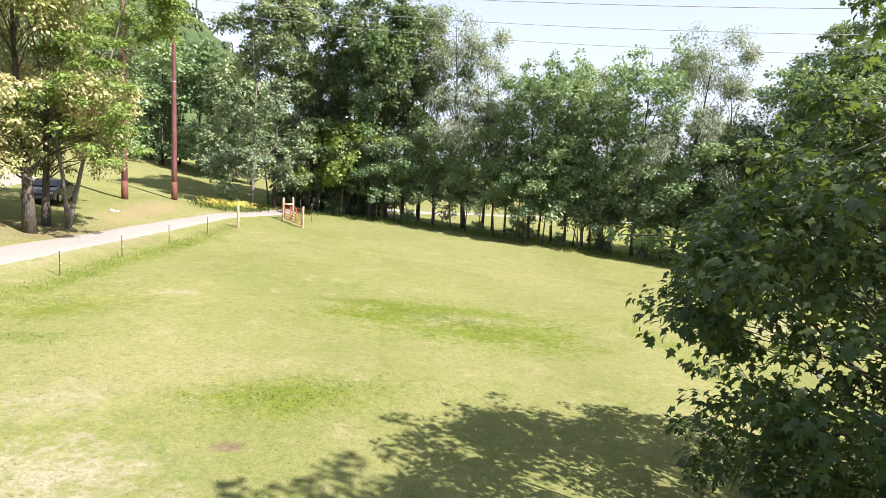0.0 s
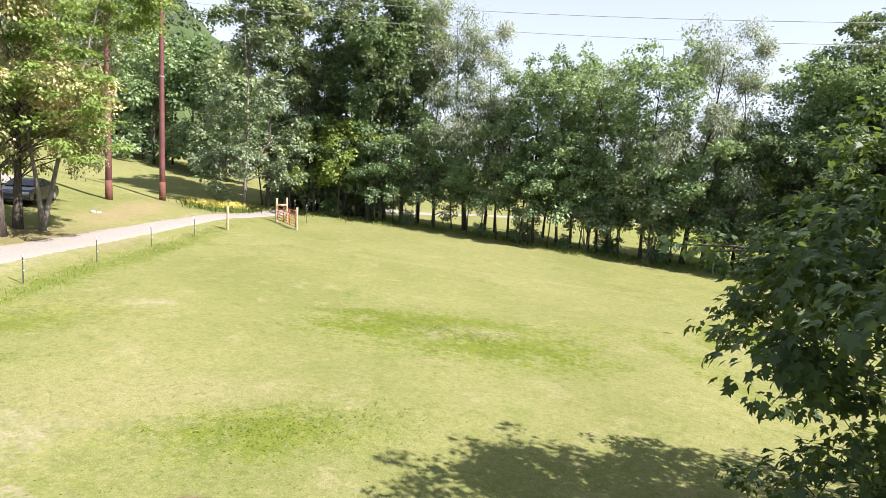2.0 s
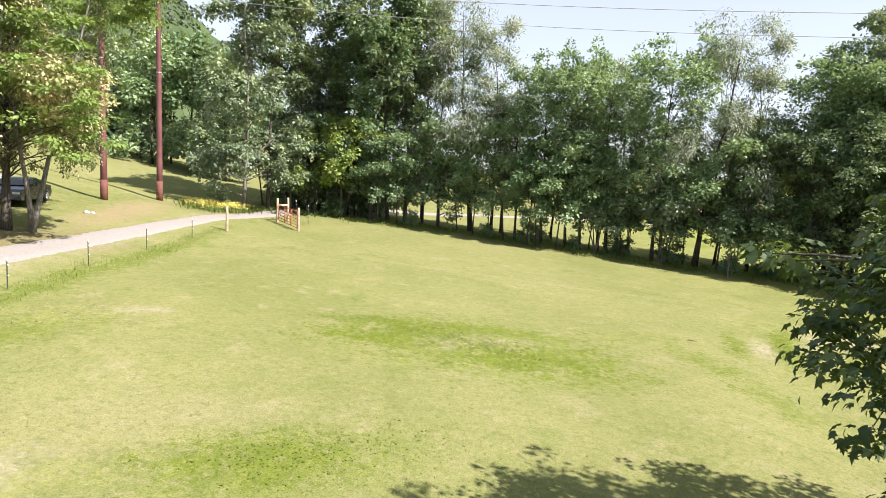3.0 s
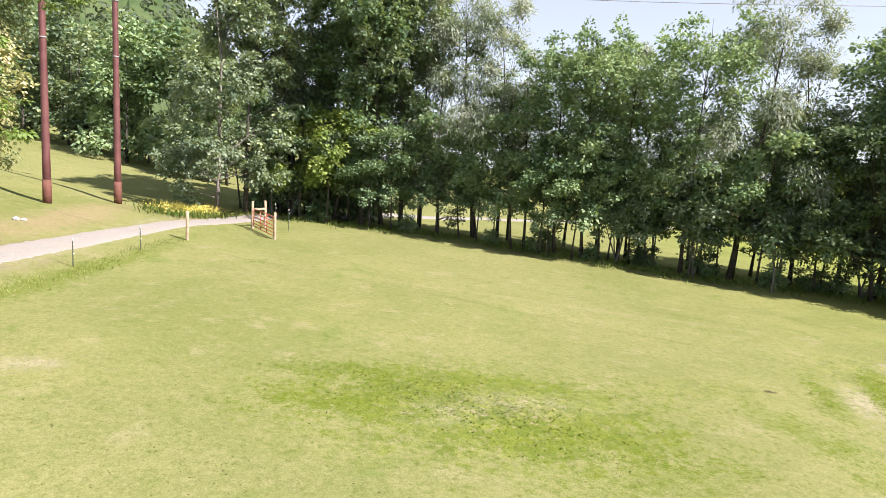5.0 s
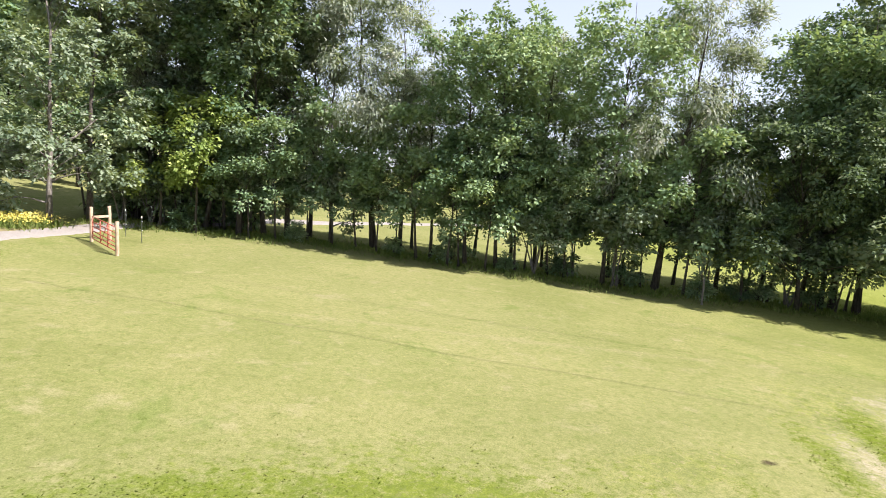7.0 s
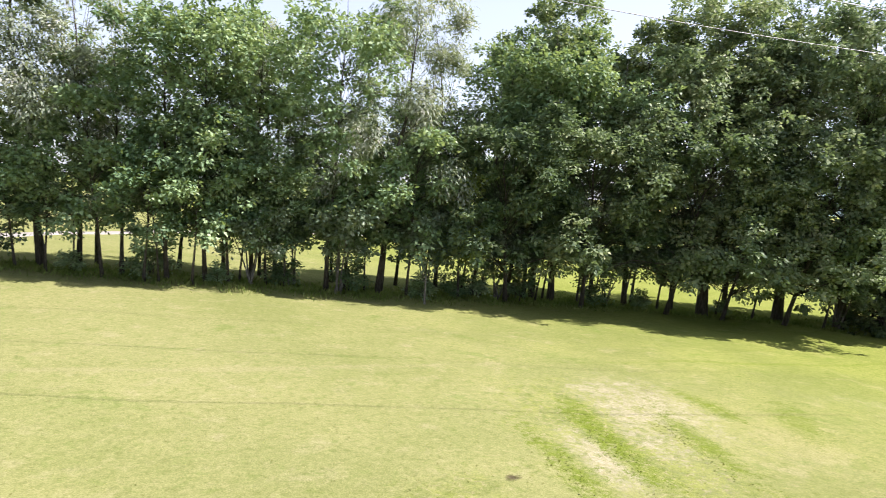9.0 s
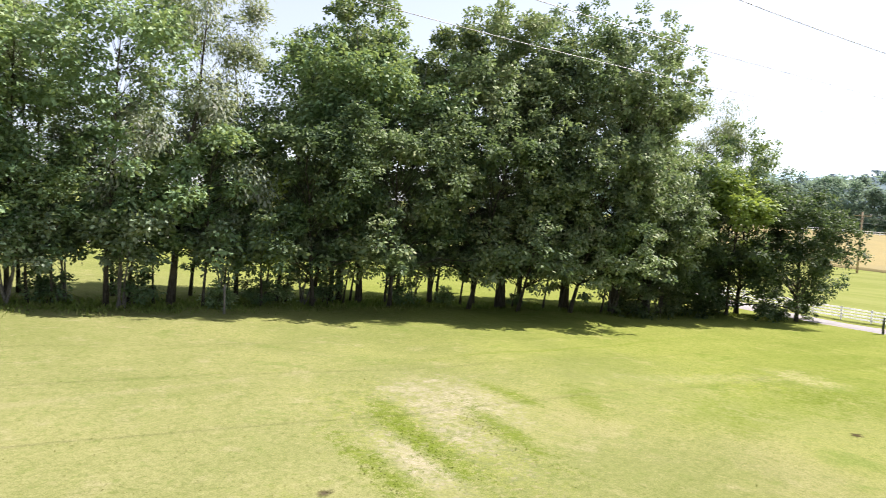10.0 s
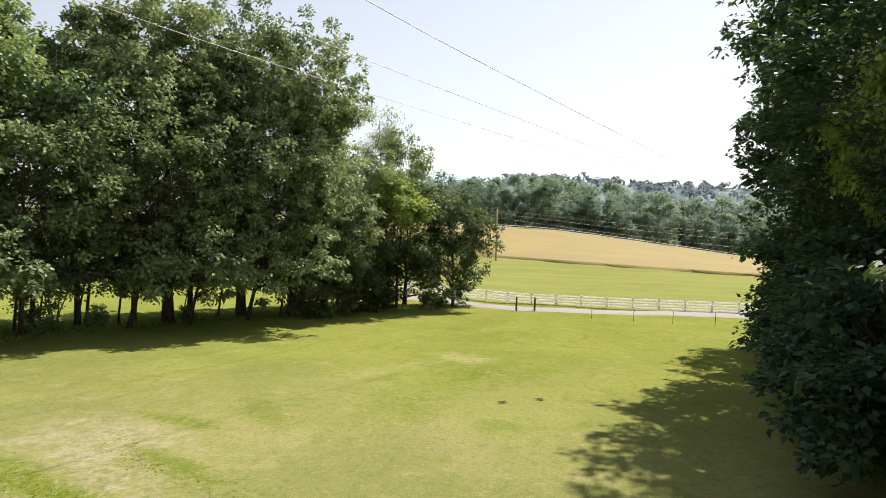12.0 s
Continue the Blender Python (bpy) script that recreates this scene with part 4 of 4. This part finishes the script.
    for o in (-5.2, 0, 5.2):
        pts, rad = [], []
        for k in range(19):
            pts.append((o * wdir[0], o * wdir[1], 16.6 - 0.075 * k))
            rad.append(0.03 if k % 2 else 0.11)
        tubes_mesh("insulator", [(pts, rad)], POST_DARK, top, "string of ribbed insulators", sides=10)
    return c, gz(*c) + 15.2, wdir


frame_centre, wire_z, across = power_structure()
for o in (-5.2, 0, 5.2):
    d = (0.945, -0.33)
    a = (frame_centre[0] + o * across[0], frame_centre[1] + o * across[1])
    line = []
    for s in (*range(0, 120, 4), *range(120, 320, 20)):
        sag = 13.75 + (wire_z - 13.75) * ((s - 62) / 62) ** 2 if s < 62 else 13.75
        line.append((a[0] + s * d[0], a[1] + s * d[1], sag))
    back = [(a[0] - s * d[0], a[1] - s * d[1], wire_z - 0.05 * s + 0.0006 * s * s) for s in range(100, 0, -10)]
    line = back + line
    tagged(tubes_mesh("power_line", [(line, [0.018] * len(line))], WIRE, None, "", 5), "thin silvery overhead power line", "power line", "overhead power lines")


def utility_pole(x, y, h):
    top = thing("utility_pole", pose(x, y, gz(x, y)), "weathered wooden utility pole in the meadow", "utility pole")
    tubes_mesh("pole", [([(0, 0, -0.3), (0, 0, h * 0.5), (0, 0, h)], [0.17, 0.14, 0.11])], POST_WOOD, top, sides=10)
    part("crossarm", bm_box(bmesh.new(), -0.06, 0.06, -1.2, 1.2, h - 0.7, h - 0.55, 0.01), POST_WOOD, top)
    for o in (-1.1, 0.4, 1.1):
        tubes_mesh("insulator", [([(0, o, h - 0.55), (0, o, h - 0.45), (0, o, h - 0.38)], [0.05, 0.06, 0.03])], ROCK, top, sides=8)
    return top


utility_pole(117.7, 28.9, 9.6)
for z0, z1, y1 in ((7.1, 4.6, -10.6), (6.5, 3.4, -11.3), (5.7, 2.1, -10.1)):
    line = [(117.7 + 11.0 * f, 28.9 + (y1 - 28.9) * f, z0 + (z1 - z0) * f - 0.5 * math.sin(math.pi * min(1, f / 1.6))) for f in np.linspace(0, 1.6, 17)]
    tagged(tubes_mesh("service_line", [(line, [0.022] * len(line))], WIRE, None, "", 5), "thin wire running from the utility pole", "power line", "wires of the utility pole")


# ---------- fences, gate ----------
def t_post(x, y, h, lean=0.0, group="steel posts of the pasture fence"):
    top = thing("fence_post", spot(x, y) @ pose(0, 0, 0, lean, lean * 0.6), "slim dark steel fence post with a white cap", "fence post", group)
    bm = bm_box(bmesh.new(), -0.018, 0.018, -0.005, 0.005, -0.3, h)
    bm_box(bm, -0.004, 0.004, -0.034, 0.005, -0.3, h)
    part("post", bm, POST_DARK, top)
    tubes_mesh("cap", [([(0, 0, h - 0.09), (0, 0, h - 0.02), (0, 0, h + 0.03)], [0.028, 0.028, 0.018])], WHITE, top, "white plastic cap", sides=8)
    for z in (0.45, 0.8):
        tubes_mesh("insulator", [([(0.03, -0.02, h * z), (0.07, -0.02, h * z)], [0.022, 0.016])], WHITE, top, "white insulator", sides=6)
    return top


for x, y, h, l in ((-14.9, 18.9, 1.05, 1), (-14.8, 24.0, 1.0, -2), (-14.85, 28.8, 1.05, 1.5), (-14.9, 33.9, 1.05, -1), (-14.7, 38.9, 1.05, 0.5), (-12.2, 53.0, 1.45, 1), (-10.9, 51.5, 1.35, -1), (-11.9, 56.6, 1.4, 2)):
    t_post(x, y, h, l)
for x, y in ((57.9, 15.2), (56.8, 11.8), (55.9, 8.8), (56.3, 5.4)):
    t_post(x, y, 1.15, 1, "steel posts of the lane fence")


def wood_post(x, y, h, rad, label, mat=None, group="wooden fence posts"):
    g = np.random.default_rng(int(abs(x * 31 + y * 17)))
    pts = [(g.normal(0, 0.006), g.normal(0, 0.006), z) for z in np.linspace(-0.3, h, 6)]
    ob = tubes_mesh("wooden_post", [(pts, [rad * 1.05, rad * 1.03, rad, rad * 0.98, rad * 0.97, rad * 0.9])], mat or POST_WOOD, None, "", 10)
    ob.matrix_basis = spot(x, y, g.uniform(0, 90))
    return tagged(ob, label, "fence post", group)


wood_post(-14.05, 42.7, 1.55, 0.085, "round pale wooden fence post in the grass")
wood_post(-10.55, 46.8, 1.6, 0.085, "round wooden post at the free end of the gate")
wood_post(-12.85, 50.0, 1.75, 0.085, "round wooden post at the hinge of the gate")
wood_post(-12.3, 50.9, 1.8, 0.085, "tall wooden post behind the gate")
wood_post(19.85, 48.1, 1.65, 0.06, "weathered thin post at the hedgerow's foot", BARK_PALE)
wood_post(61.2, 21.9, 1.25, 0.09, "dark wooden post by the lane", POST_DARK)
wood_post(61.5, 20.2, 1.25, 0.09, "dark wooden post by the lane", POST_DARK)


def farm_gate(x0, y0, x1, y1):
    L = math.hypot(x1 - x0, y1 - y0)
    top = thing("farm_gate", Matrix.Translation((x0, y0, gz(x0, y0))) @ Matrix.Rotation(math.atan2(y1 - y0, x1 - x0), 4, "Z"), "closed red tubular steel farm gate between wooden posts", "gate")
    dz = gz(x1, y1) - gz(x0, y0)
    def p(u, z):
        return (u * L, 0, z + dz * u)
    a, b = 0.04, 0.96
    for i, z in enumerate((0.18, 0.38, 0.58, 0.80, 1.03, 1.30)):
        tubes_mesh("rail", [([p(a, z), p(0.5, z), p(b, z)], [0.026] * 3)], GATE_RED, top, sides=8)
    for u in (a, 0.36, 0.66, b):
        tubes_mesh("upright", [([p(u, 0.16), p(u, 1.32)], [0.028, 0.028])], GATE_RED, top, sides=8)
    tubes_mesh("brace", [([p(0.36, 0.18), p(0.66, 1.30)], [0.02, 0.02])], GATE_RED, top, sides=6)
    for z in (0.3, 1.15):
        tubes_mesh("hinge", [([(0.0, 0, z), p(a, z)], [0.02, 0.02])], POST_DARK, top, sides=6)
    return top


farm_gate(-12.80, 49.9, -10.6, 46.9)
bm = bm_box(bmesh.new(), -0.53, 0.53, -0.05, 0.05, -0.06, 0.06, 0.01)
brace = part("gate_brace", bm, POST_WOOD)
brace.matrix_basis = Matrix.Translation((-12.57, 50.45, gz(-12.57, 50.45) + 1.25)) @ Matrix.Rotation(math.atan2(0.9, 0.55), 4, "Z")
tagged(brace, "pale wooden rail between the gate's posts", "fence rail")


def white_fence(pts, label, h=1.12, bay=2.44, rails=4):
    P = np.array(pts, float)
    d = np.r_[0, np.cumsum(np.linalg.norm(np.diff(P, axis=0), axis=1))]
    n = int(d[-1] / bay)
    xs, ys = np.interp(np.linspace(0, d[-1], n + 1), d, P[:, 0]), np.interp(np.linspace(0, d[-1], n + 1), d, P[:, 1])
    top = thing("white_fence", pose(0, 0, 0), label, "fence")
    bm = bm_box(bmesh.new(), -0.065, 0.065, -0.065, 0.065, -0.3, h, 0.008)
    bmesh.ops.create_cone(bm, cap_ends=True, segments=4, radius1=0.105, radius2=0.0, depth=0.09, matrix=Matrix.Translation((0, 0, h + 0.045)) @ Matrix.Rotation(radians(45), 4, "Z"))
    first = part("post", bm, VINYL, top)
    rail_me = None
    for i in range(n + 1):
        z = gz(xs[i], ys[i])
        ob = first if i == 0 else new("post", first.data)
        ob.parent = top
        ob.location = (xs[i], ys[i], z)
        if i < n:
            z2 = gz(xs[i + 1], ys[i + 1])
            L = math.dist((xs[i], ys[i], z), (xs[i + 1], ys[i + 1], z2))
            for k in range(rails):
                if rail_me is None:
                    bm = bm_box(bmesh.new(), 0, 1, -0.02, 0.02, -0.07, 0.07)
                    r0 = part("rail", bm, VINYL, top)
                    rail_me = r0.data
                else:
                    r0 = new("rail", rail_me)
                    r0.parent = top
                q = Vector((xs[i + 1] - xs[i], ys[i + 1] - ys[i], z2 - z)).to_track_quat("X", "Z").to_matrix().to_4x4()
                zz = 0.22 + (h - 0.32) * k / (rails - 1)
                r0.matrix_basis = Matrix.Translation((xs[i], ys[i], z + zz)) @ q @ Matrix.Diagonal((L, 1, 1, 1))
    return top


white_fence([(66.6, -24), (66.2, 4), (65.9, 14), (66.2, 22), (69.5, 31), (75, 41)], "long white four-rail board fence along the lane")
white_fence([(214, -60), (216, -20), (217, 10), (217, 50), (218, 90)], "white board fence along the crest of the meadow", 1.4, 3.0, 3)

# ---------- car ----------
def car(m):
    top = thing("car", m, "dark grey two-door coupe parked on the grass under the oaks", "car")
    prof = [(-2.30, 0.42), (-2.33, 0.62), (-2.22, 0.88), (-1.55, 0.98), (-0.62, 1.36), (0.10, 1.40), (0.55, 1.34), (1.22, 0.96), (2.05, 0.80), (2.30, 0.62), (2.32, 0.36), (2.1, 0.22), (-2.1, 0.24)]
    def shell(points, w_low, w_high, z_mid):
        V, F, n = [], [], len(points)
        for s in (-1, 1):
            for inset in (0, 1):
                for x, z in points:
                    w = w_low if z < z_mid else w_low + (w_high - w_low) * min(1, (z - z_mid) / 0.45)
                    V.append((x * (1 - 0.01 * inset), s * (w - 0.06 * (1 - inset) * 0 - 0.05 * inset), z + 0.03 * inset * (1 if z > 0.6 else 0)))
        for k in range(n):
            j = (k + 1) % n
            F += [(k, j, n + j, n + k)[::-1], (2 * n + k, 2 * n + j, 3 * n + j, 3 * n + k), (n + k, n + j, 3 * n + j, 3 * n + k)[::-1]]
        F += [tuple(range(n)), tuple(range(2 * n, 3 * n))[::-1]]
        return V, F
    V, F = shell(prof, 0.90, 0.66, 0.95)
    body = mesh_ob("body", V, F, CAR_PAINT, top)
    mod = body.modifiers.new("round", "BEVEL")
    mod.width, mod.segments, mod.limit_method = 0.05, 2, "ANGLE"
    side = [(-1.20, 1.00), (-0.58, 1.29), (0.05, 1.335), (0.48, 1.28), (1.02, 0.99)]
    for s in (-1, 1):
        for a, b in ((0, 2), (2, 5)):
            w = [(x, s * (0.925 - 0.5 * max(0, z - 0.95)), z) for x, z in ([*side[:2], side[2], (0.0, 1.0)] if a == 0 else [side[2], side[3], side[4], (0.06, 1.0)])]
            v = w + [(x, y - s * 0.05, z) for x, y, z in w]
            mesh_ob("side_window", v, [(0, 1, 2, 3), (7, 6, 5, 4), (0, 4, 5, 1), (1, 5, 6, 2), (2, 6, 7, 3), (3, 7, 4, 0)], DARK_GLASS, top)
    for x0, z0, x1, z1, nm in ((0.60, 1.335, 1.20, 1.0, "windscreen"), (-0.70, 1.355, -1.48, 1.02, "rear_window")):
        v = [(x0, -0.60, z0), (x0, 0.60, z0), (x1, 0.74, z1), (x1, -0.74, z1)]
        k = 0.035
        dirx = 1 if x1 > x0 else -1
        v = [(x + dirx * k, y, z + k) for x, y, z in v] + [(x - dirx * k, y, z - k) for x, y, z in v]
        mesh_ob(nm, v, [(0, 1, 2, 3), (7, 6, 5, 4), (0, 4, 5, 1), (1, 5, 6, 2), (2, 6, 7, 3), (3, 7, 4, 0)], DARK_GLASS, top)
    for x in (-1.38, 1.42):
        for s in (-1, 1):
            wh = new("wheel")
            wh.parent = top
            wh.location = (x, s * 0.84, 0.325)
            bm = bmesh.new()
            bmesh.ops.create_cone(bm, cap_ends=True, segments=24, radius1=0.325, radius2=0.325, depth=0.215, matrix=Matrix.Rotation(radians(90), 4, "X"))
            bmesh.ops.bevel(bm, geom=[e for e in bm.edges if len(e.link_faces) == 2 and e.calc_face_angle(0) > 1], offset=0.03, segments=2, affect="EDGES")
            part("tyre", bm, RUBBER, wh)
            bm = bmesh.new()
            bmesh.ops.create_cone(bm, cap_ends=True, segments=20, radius1=0.205, radius2=0.19, depth=0.24, matrix=Matrix.Rotation(radians(90), 4, "X"))
            for q in range(5):
                bm_box(bm, -0.025, 0.025, s * 0.125 - 0.012, s * 0.125 + 0.012, 0.03, 0.19)
                bmesh.ops.rotate(bm, verts=bm.verts, cent=(0, 0, 0), matrix=Matrix.Rotation(radians(72), 3, "Y"))
            part("rim", bm, ALLOY, wh, "bright alloy rim")
    for s in (-1, 1):
        part("headlight", bm_box(bmesh.new(), 2.10, 2.325, s * 0.66 - 0.18, s * 0.66 + 0.18, 0.56, 0.70, 0.03), CHROME, top, "clear headlight")
        part("tail_light", bm_box(bmesh.new(), -2.335, -2.2, s * 0.66 - 0.18, s * 0.66 + 0.18, 0.66, 0.80, 0.02), TAIL_RED, top, "red tail light")
        part("mirror", bm_box(bmesh.new(), 0.78, 0.95, s * 0.98 - 0.09, s * 0.98 + 0.09, 0.98, 1.10, 0.03), CAR_PAINT, top)
    part("bumper", bm_box(bmesh.new(), 2.2, 2.36, -0.80, 0.80, 0.28, 0.46, 0.04), CAR_PAINT, top)
    part("grille", bm_box(bmesh.new(), 2.30, 2.345, -0.36, 0.36, 0.50, 0.60, 0.01), RUBBER, top)
    return top


car(spot(-24.9, 39.7, 284))

# ---------- house beyond the far lawn ----------
def house(m):
    top = thing("house", m, "low house with pale siding and a brown roof beyond the trees", "house")
    W, D, H, t = 16.0, 8.0, 2.7, 0.2
    xs = [(-6.0, 1.4), (-2.6, 1.0), (1.8, 1.8), (5.6, 1.4)]
    edges = [-W / 2]
    for c, w in xs:
        edges += [c - w / 2, c + w / 2]
    edges.append(W / 2)
    bm = bmesh.new()
    for i in range(len(edges) - 1):
        if i % 2 == 0:
            bm_box(bm, edges[i], edges[i + 1], -D / 2, -D / 2 + t, -1.0, H)
        else:
            low = 0.0 if i == 3 else 0.95
            bm_box(bm, edges[i], edges[i + 1], -D / 2, -D / 2 + t, -1.0, low)
            bm_box(bm, edges[i], edges[i + 1], -D / 2, -D / 2 + t, 2.1, H)
    bm_box(bm, -W / 2, W / 2, D / 2 - t, D / 2, -1.0, H)
    bm_box(bm, -W / 2, -W / 2 + t, -D / 2 + t, D / 2 - t, -1.0, H)
    bm_box(bm, W / 2 - t, W / 2, -D / 2 + t, D / 2 - t, -1.0, H)
    part("wall", bm, SIDING, top)
    for i, (c, w) in enumerate(xs):
        if i == 1:
            part("door", bm_box(bmesh.new(), c - w / 2, c + w / 2, -D / 2 + 0.05, -D / 2 + 0.1, 0.0, 2.1), POST_DARK, top)
            continue
        win = new("window")
        win.parent = top
        bm = bmesh.new()
        bm_box(bm, c - w / 2 - 0.08, c + w / 2 + 0.08, -D / 2 - 0.03, -D / 2 + 0.02, 2.1, 2.2)
        bm_box(bm, c - w / 2 - 0.08, c - w / 2, -D / 2 - 0.03, -D / 2 + 0.02, 0.95, 2.1)
        bm_box(bm, c + w / 2, c + w / 2 + 0.08, -D / 2 - 0.03, -D / 2 + 0.02, 0.95, 2.1)
        part("frame", bm, TRIM, win)
        part("sill", bm_box(bmesh.new(), c - w / 2 - 0.1, c + w / 2 + 0.1, -D / 2 - 0.1, -D / 2 + 0.05, 0.87, 0.95), TRIM, win)
        part("pane", bm_box(bmesh.new(), c - w / 2, c + w / 2, -D / 2 + 0.06, -D / 2 + 0.09, 0.95, 2.1), DARK_GLASS, win)
    o, rise = 0.55, 1.9
    V = [(-W / 2 - o, -D / 2 - o, H - 0.1), (W / 2 + o, -D / 2 - o, H - 0.1), (W / 2 + o, 0, H + rise), (-W / 2 - o, 0, H + rise), (W / 2 + o, D / 2 + o, H - 0.1), (-W / 2 - o, D / 2 + o, H - 0.1)]
    V += [(x, y, z + 0.16) for x, y, z in V]
    mesh_ob("roof", V, [(0, 3, 2, 1), (3, 5, 4, 2), (6, 7, 8, 9), (9, 8, 10, 11), (0, 1, 7, 6), (5, 11, 10, 4), (1, 2, 8, 7), (2, 4, 10, 8), (0, 6, 9, 3), (3, 9, 11, 5)], ROOF, top)
    part("chimney", bm_box(bmesh.new(), 3.0, 3.8, 0.3, 1.0, H + 1.0, H + 2.8), ROOF, top)
    return top


house(spot(48, 112, 8, 1, None, 0.2))


# ---------- flowers, weeds, stone ----------
def tuft_patch(name, n, place, hgt, mat, label, category, seed, width=0.16, lean=0.35, leafy=LONG, upward=0.0):
    g = np.random.default_rng(seed)
    xy = place(g, n)
    C = np.column_stack([xy, field_z(xy[:, 0], xy[:, 1])])
    A = unit(np.column_stack([g.normal(0, lean, n), g.normal(0, lean, n), np.ones(n)]))
    N = unit(np.column_stack([g.normal(0, 1, n), g.normal(0, 1, n), g.normal(upward, 0.3, n)]))
    sh = leafy.copy()
    sh[:, 1] *= width / 0.17
    return tagged(leaves_mesh(name, C, A, N, hgt * g.uniform(0.5, 1.3, n), sh, mat), label, category, kind="stuff")


def along_row(g, n):
    f = g.uniform(0, 1, n)
    X = -16 + 76 * f
    Y = np.interp(X, [-18, -10, -3, 3, 9, 16, 20, 28, 36, 42, 48, 54, 60], [56, 57.5, 57.5, 56.5, 53.2, 51.8, 50.2, 49.6, 47.6, 44.2, 39.2, 36.2, 29.5])
    return np.column_stack([X, Y + g.normal(0.9, 1.3, n) + 0.5 * np.sin(X * 1.7)])


tuft_patch("tall_grass", 20000, along_row, 0.24, GRASS, "unmown grass and weeds along the foot of the hedgerow", "grass", 61, 0.12)


def along_fence(g, n):
    Y = g.uniform(14, 43, n)
    return np.column_stack([-14.55 + 0.25 * np.sin(Y * 0.6) + g.normal(0, 0.38, n), Y])


tuft_patch("fence_grass", 2600, along_fence, 0.09, GRASS, "longer weedy grass left along the wire fence", "grass", 67, 0.14)


def flower_bed(g, n):
    u = np.clip(g.normal(0.72, 0.22, n), 0.0, 1.15)
    return np.column_stack([-19.9 + 3.0 * u + g.normal(0, 0.7, n), 50.8 + 1.6 * u + g.normal(0, 1.3, n) * (1.1 - 0.4 * u)])


tuft_patch("flower_stems", 2200, flower_bed, 0.42, GRASS, "tall green stems of wild flowers", "flowers", 62, 0.1)


g = np.random.default_rng(63)
n = 2600
xy = flower_bed(g, n)
C = np.column_stack([xy, ground_z(xy[:, 0], xy[:, 1]) + g.uniform(0.25, 0.6, n)])
tagged(leaves_mesh("wild_flowers", C, unit(g.normal(0, 1, (n, 3)) * [1, 1, 0.4]), unit(g.normal(0, 0.5, (n, 3)) + [0, 0, 1]), g.uniform(0.06, 0.12, n), KITE, FLOWER), "drift of yellow wild flowers by the drive", "flowers", kind="stuff")


def stone(x, y, s, seed):
    g = np.random.default_rng(seed)
    bm = bmesh.new()
    bmesh.ops.create_icosphere(bm, subdivisions=2, radius=s)
    for v in bm.verts:
        v.co *= 1 + 0.25 * noise.noise(v.co * 3 / s * 0.6 + Vector((seed, 0, 0)))
        v.co.z *= 0.7
    ob = part("stone", bm, ROCK)
    ob.matrix_basis = spot(x, y, 30 * seed, dz=s * 0.35)
    return tagged(ob, "pale grey stone lying in the grass", "stone")


stone(-21.3, 40.1, 0.17, 1)
stone(-21.05, 40.3, 0.13, 2)


def turf(g, n):
    return np.column_stack([g.uniform(-15, 36, n), 8.5 + 32 * g.uniform(0, 1, n) ** 1.3])


def weeds(g, n):
    """Broad-leaved weeds in the greener patches."""
    spots = np.array([(0.4, 24.9, 4.0, 2.2, 8), (2.2, 23.6, 2.4, 1.5, -15), (-3.4, 26.0, 2.2, 0.6, 10), (-3.8, 14.6, 1.6, 0.8, 15), (-11.4, 16.8, 1.1, 0.6, 20), (11.1, 28.2, 2.1, 0.4, 68), (13.7, 29.3, 3.3, 0.45, 63), (16.2, 28.8, 3.6, 0.4, 62), (-13.0, 20.6, 2.2, 0.8, 60), (19.3, 32.3, 1.7, 0.5, 60), (-2.6, 15.6, 2.4, 0.8, 20)])
    q = spots[g.choice(len(spots), n, p=spots[:, 2] * spots[:, 3] / (spots[:, 2] * spots[:, 3]).sum())]
    a, b, t = q[:, 2] * g.normal(0, 0.55, n), q[:, 3] * g.normal(0, 0.6, n), np.radians(q[:, 4])
    return np.column_stack([q[:, 0] + a * np.cos(t) - b * np.sin(t), q[:, 1] + a * np.sin(t) + b * np.cos(t)])


tuft_patch("turf", 45000, turf, 0.045, TURF, "short mown grass blades of the pasture", "grass", 65, 0.12, 3.0, KITE, 3.0)
tuft_patch("weeds", 4200, weeds, 0.05, TURF, "broad-leaved weeds in the greener patches of the pasture", "weeds", 66, 0.26, 2.6, KITE, 7.0)
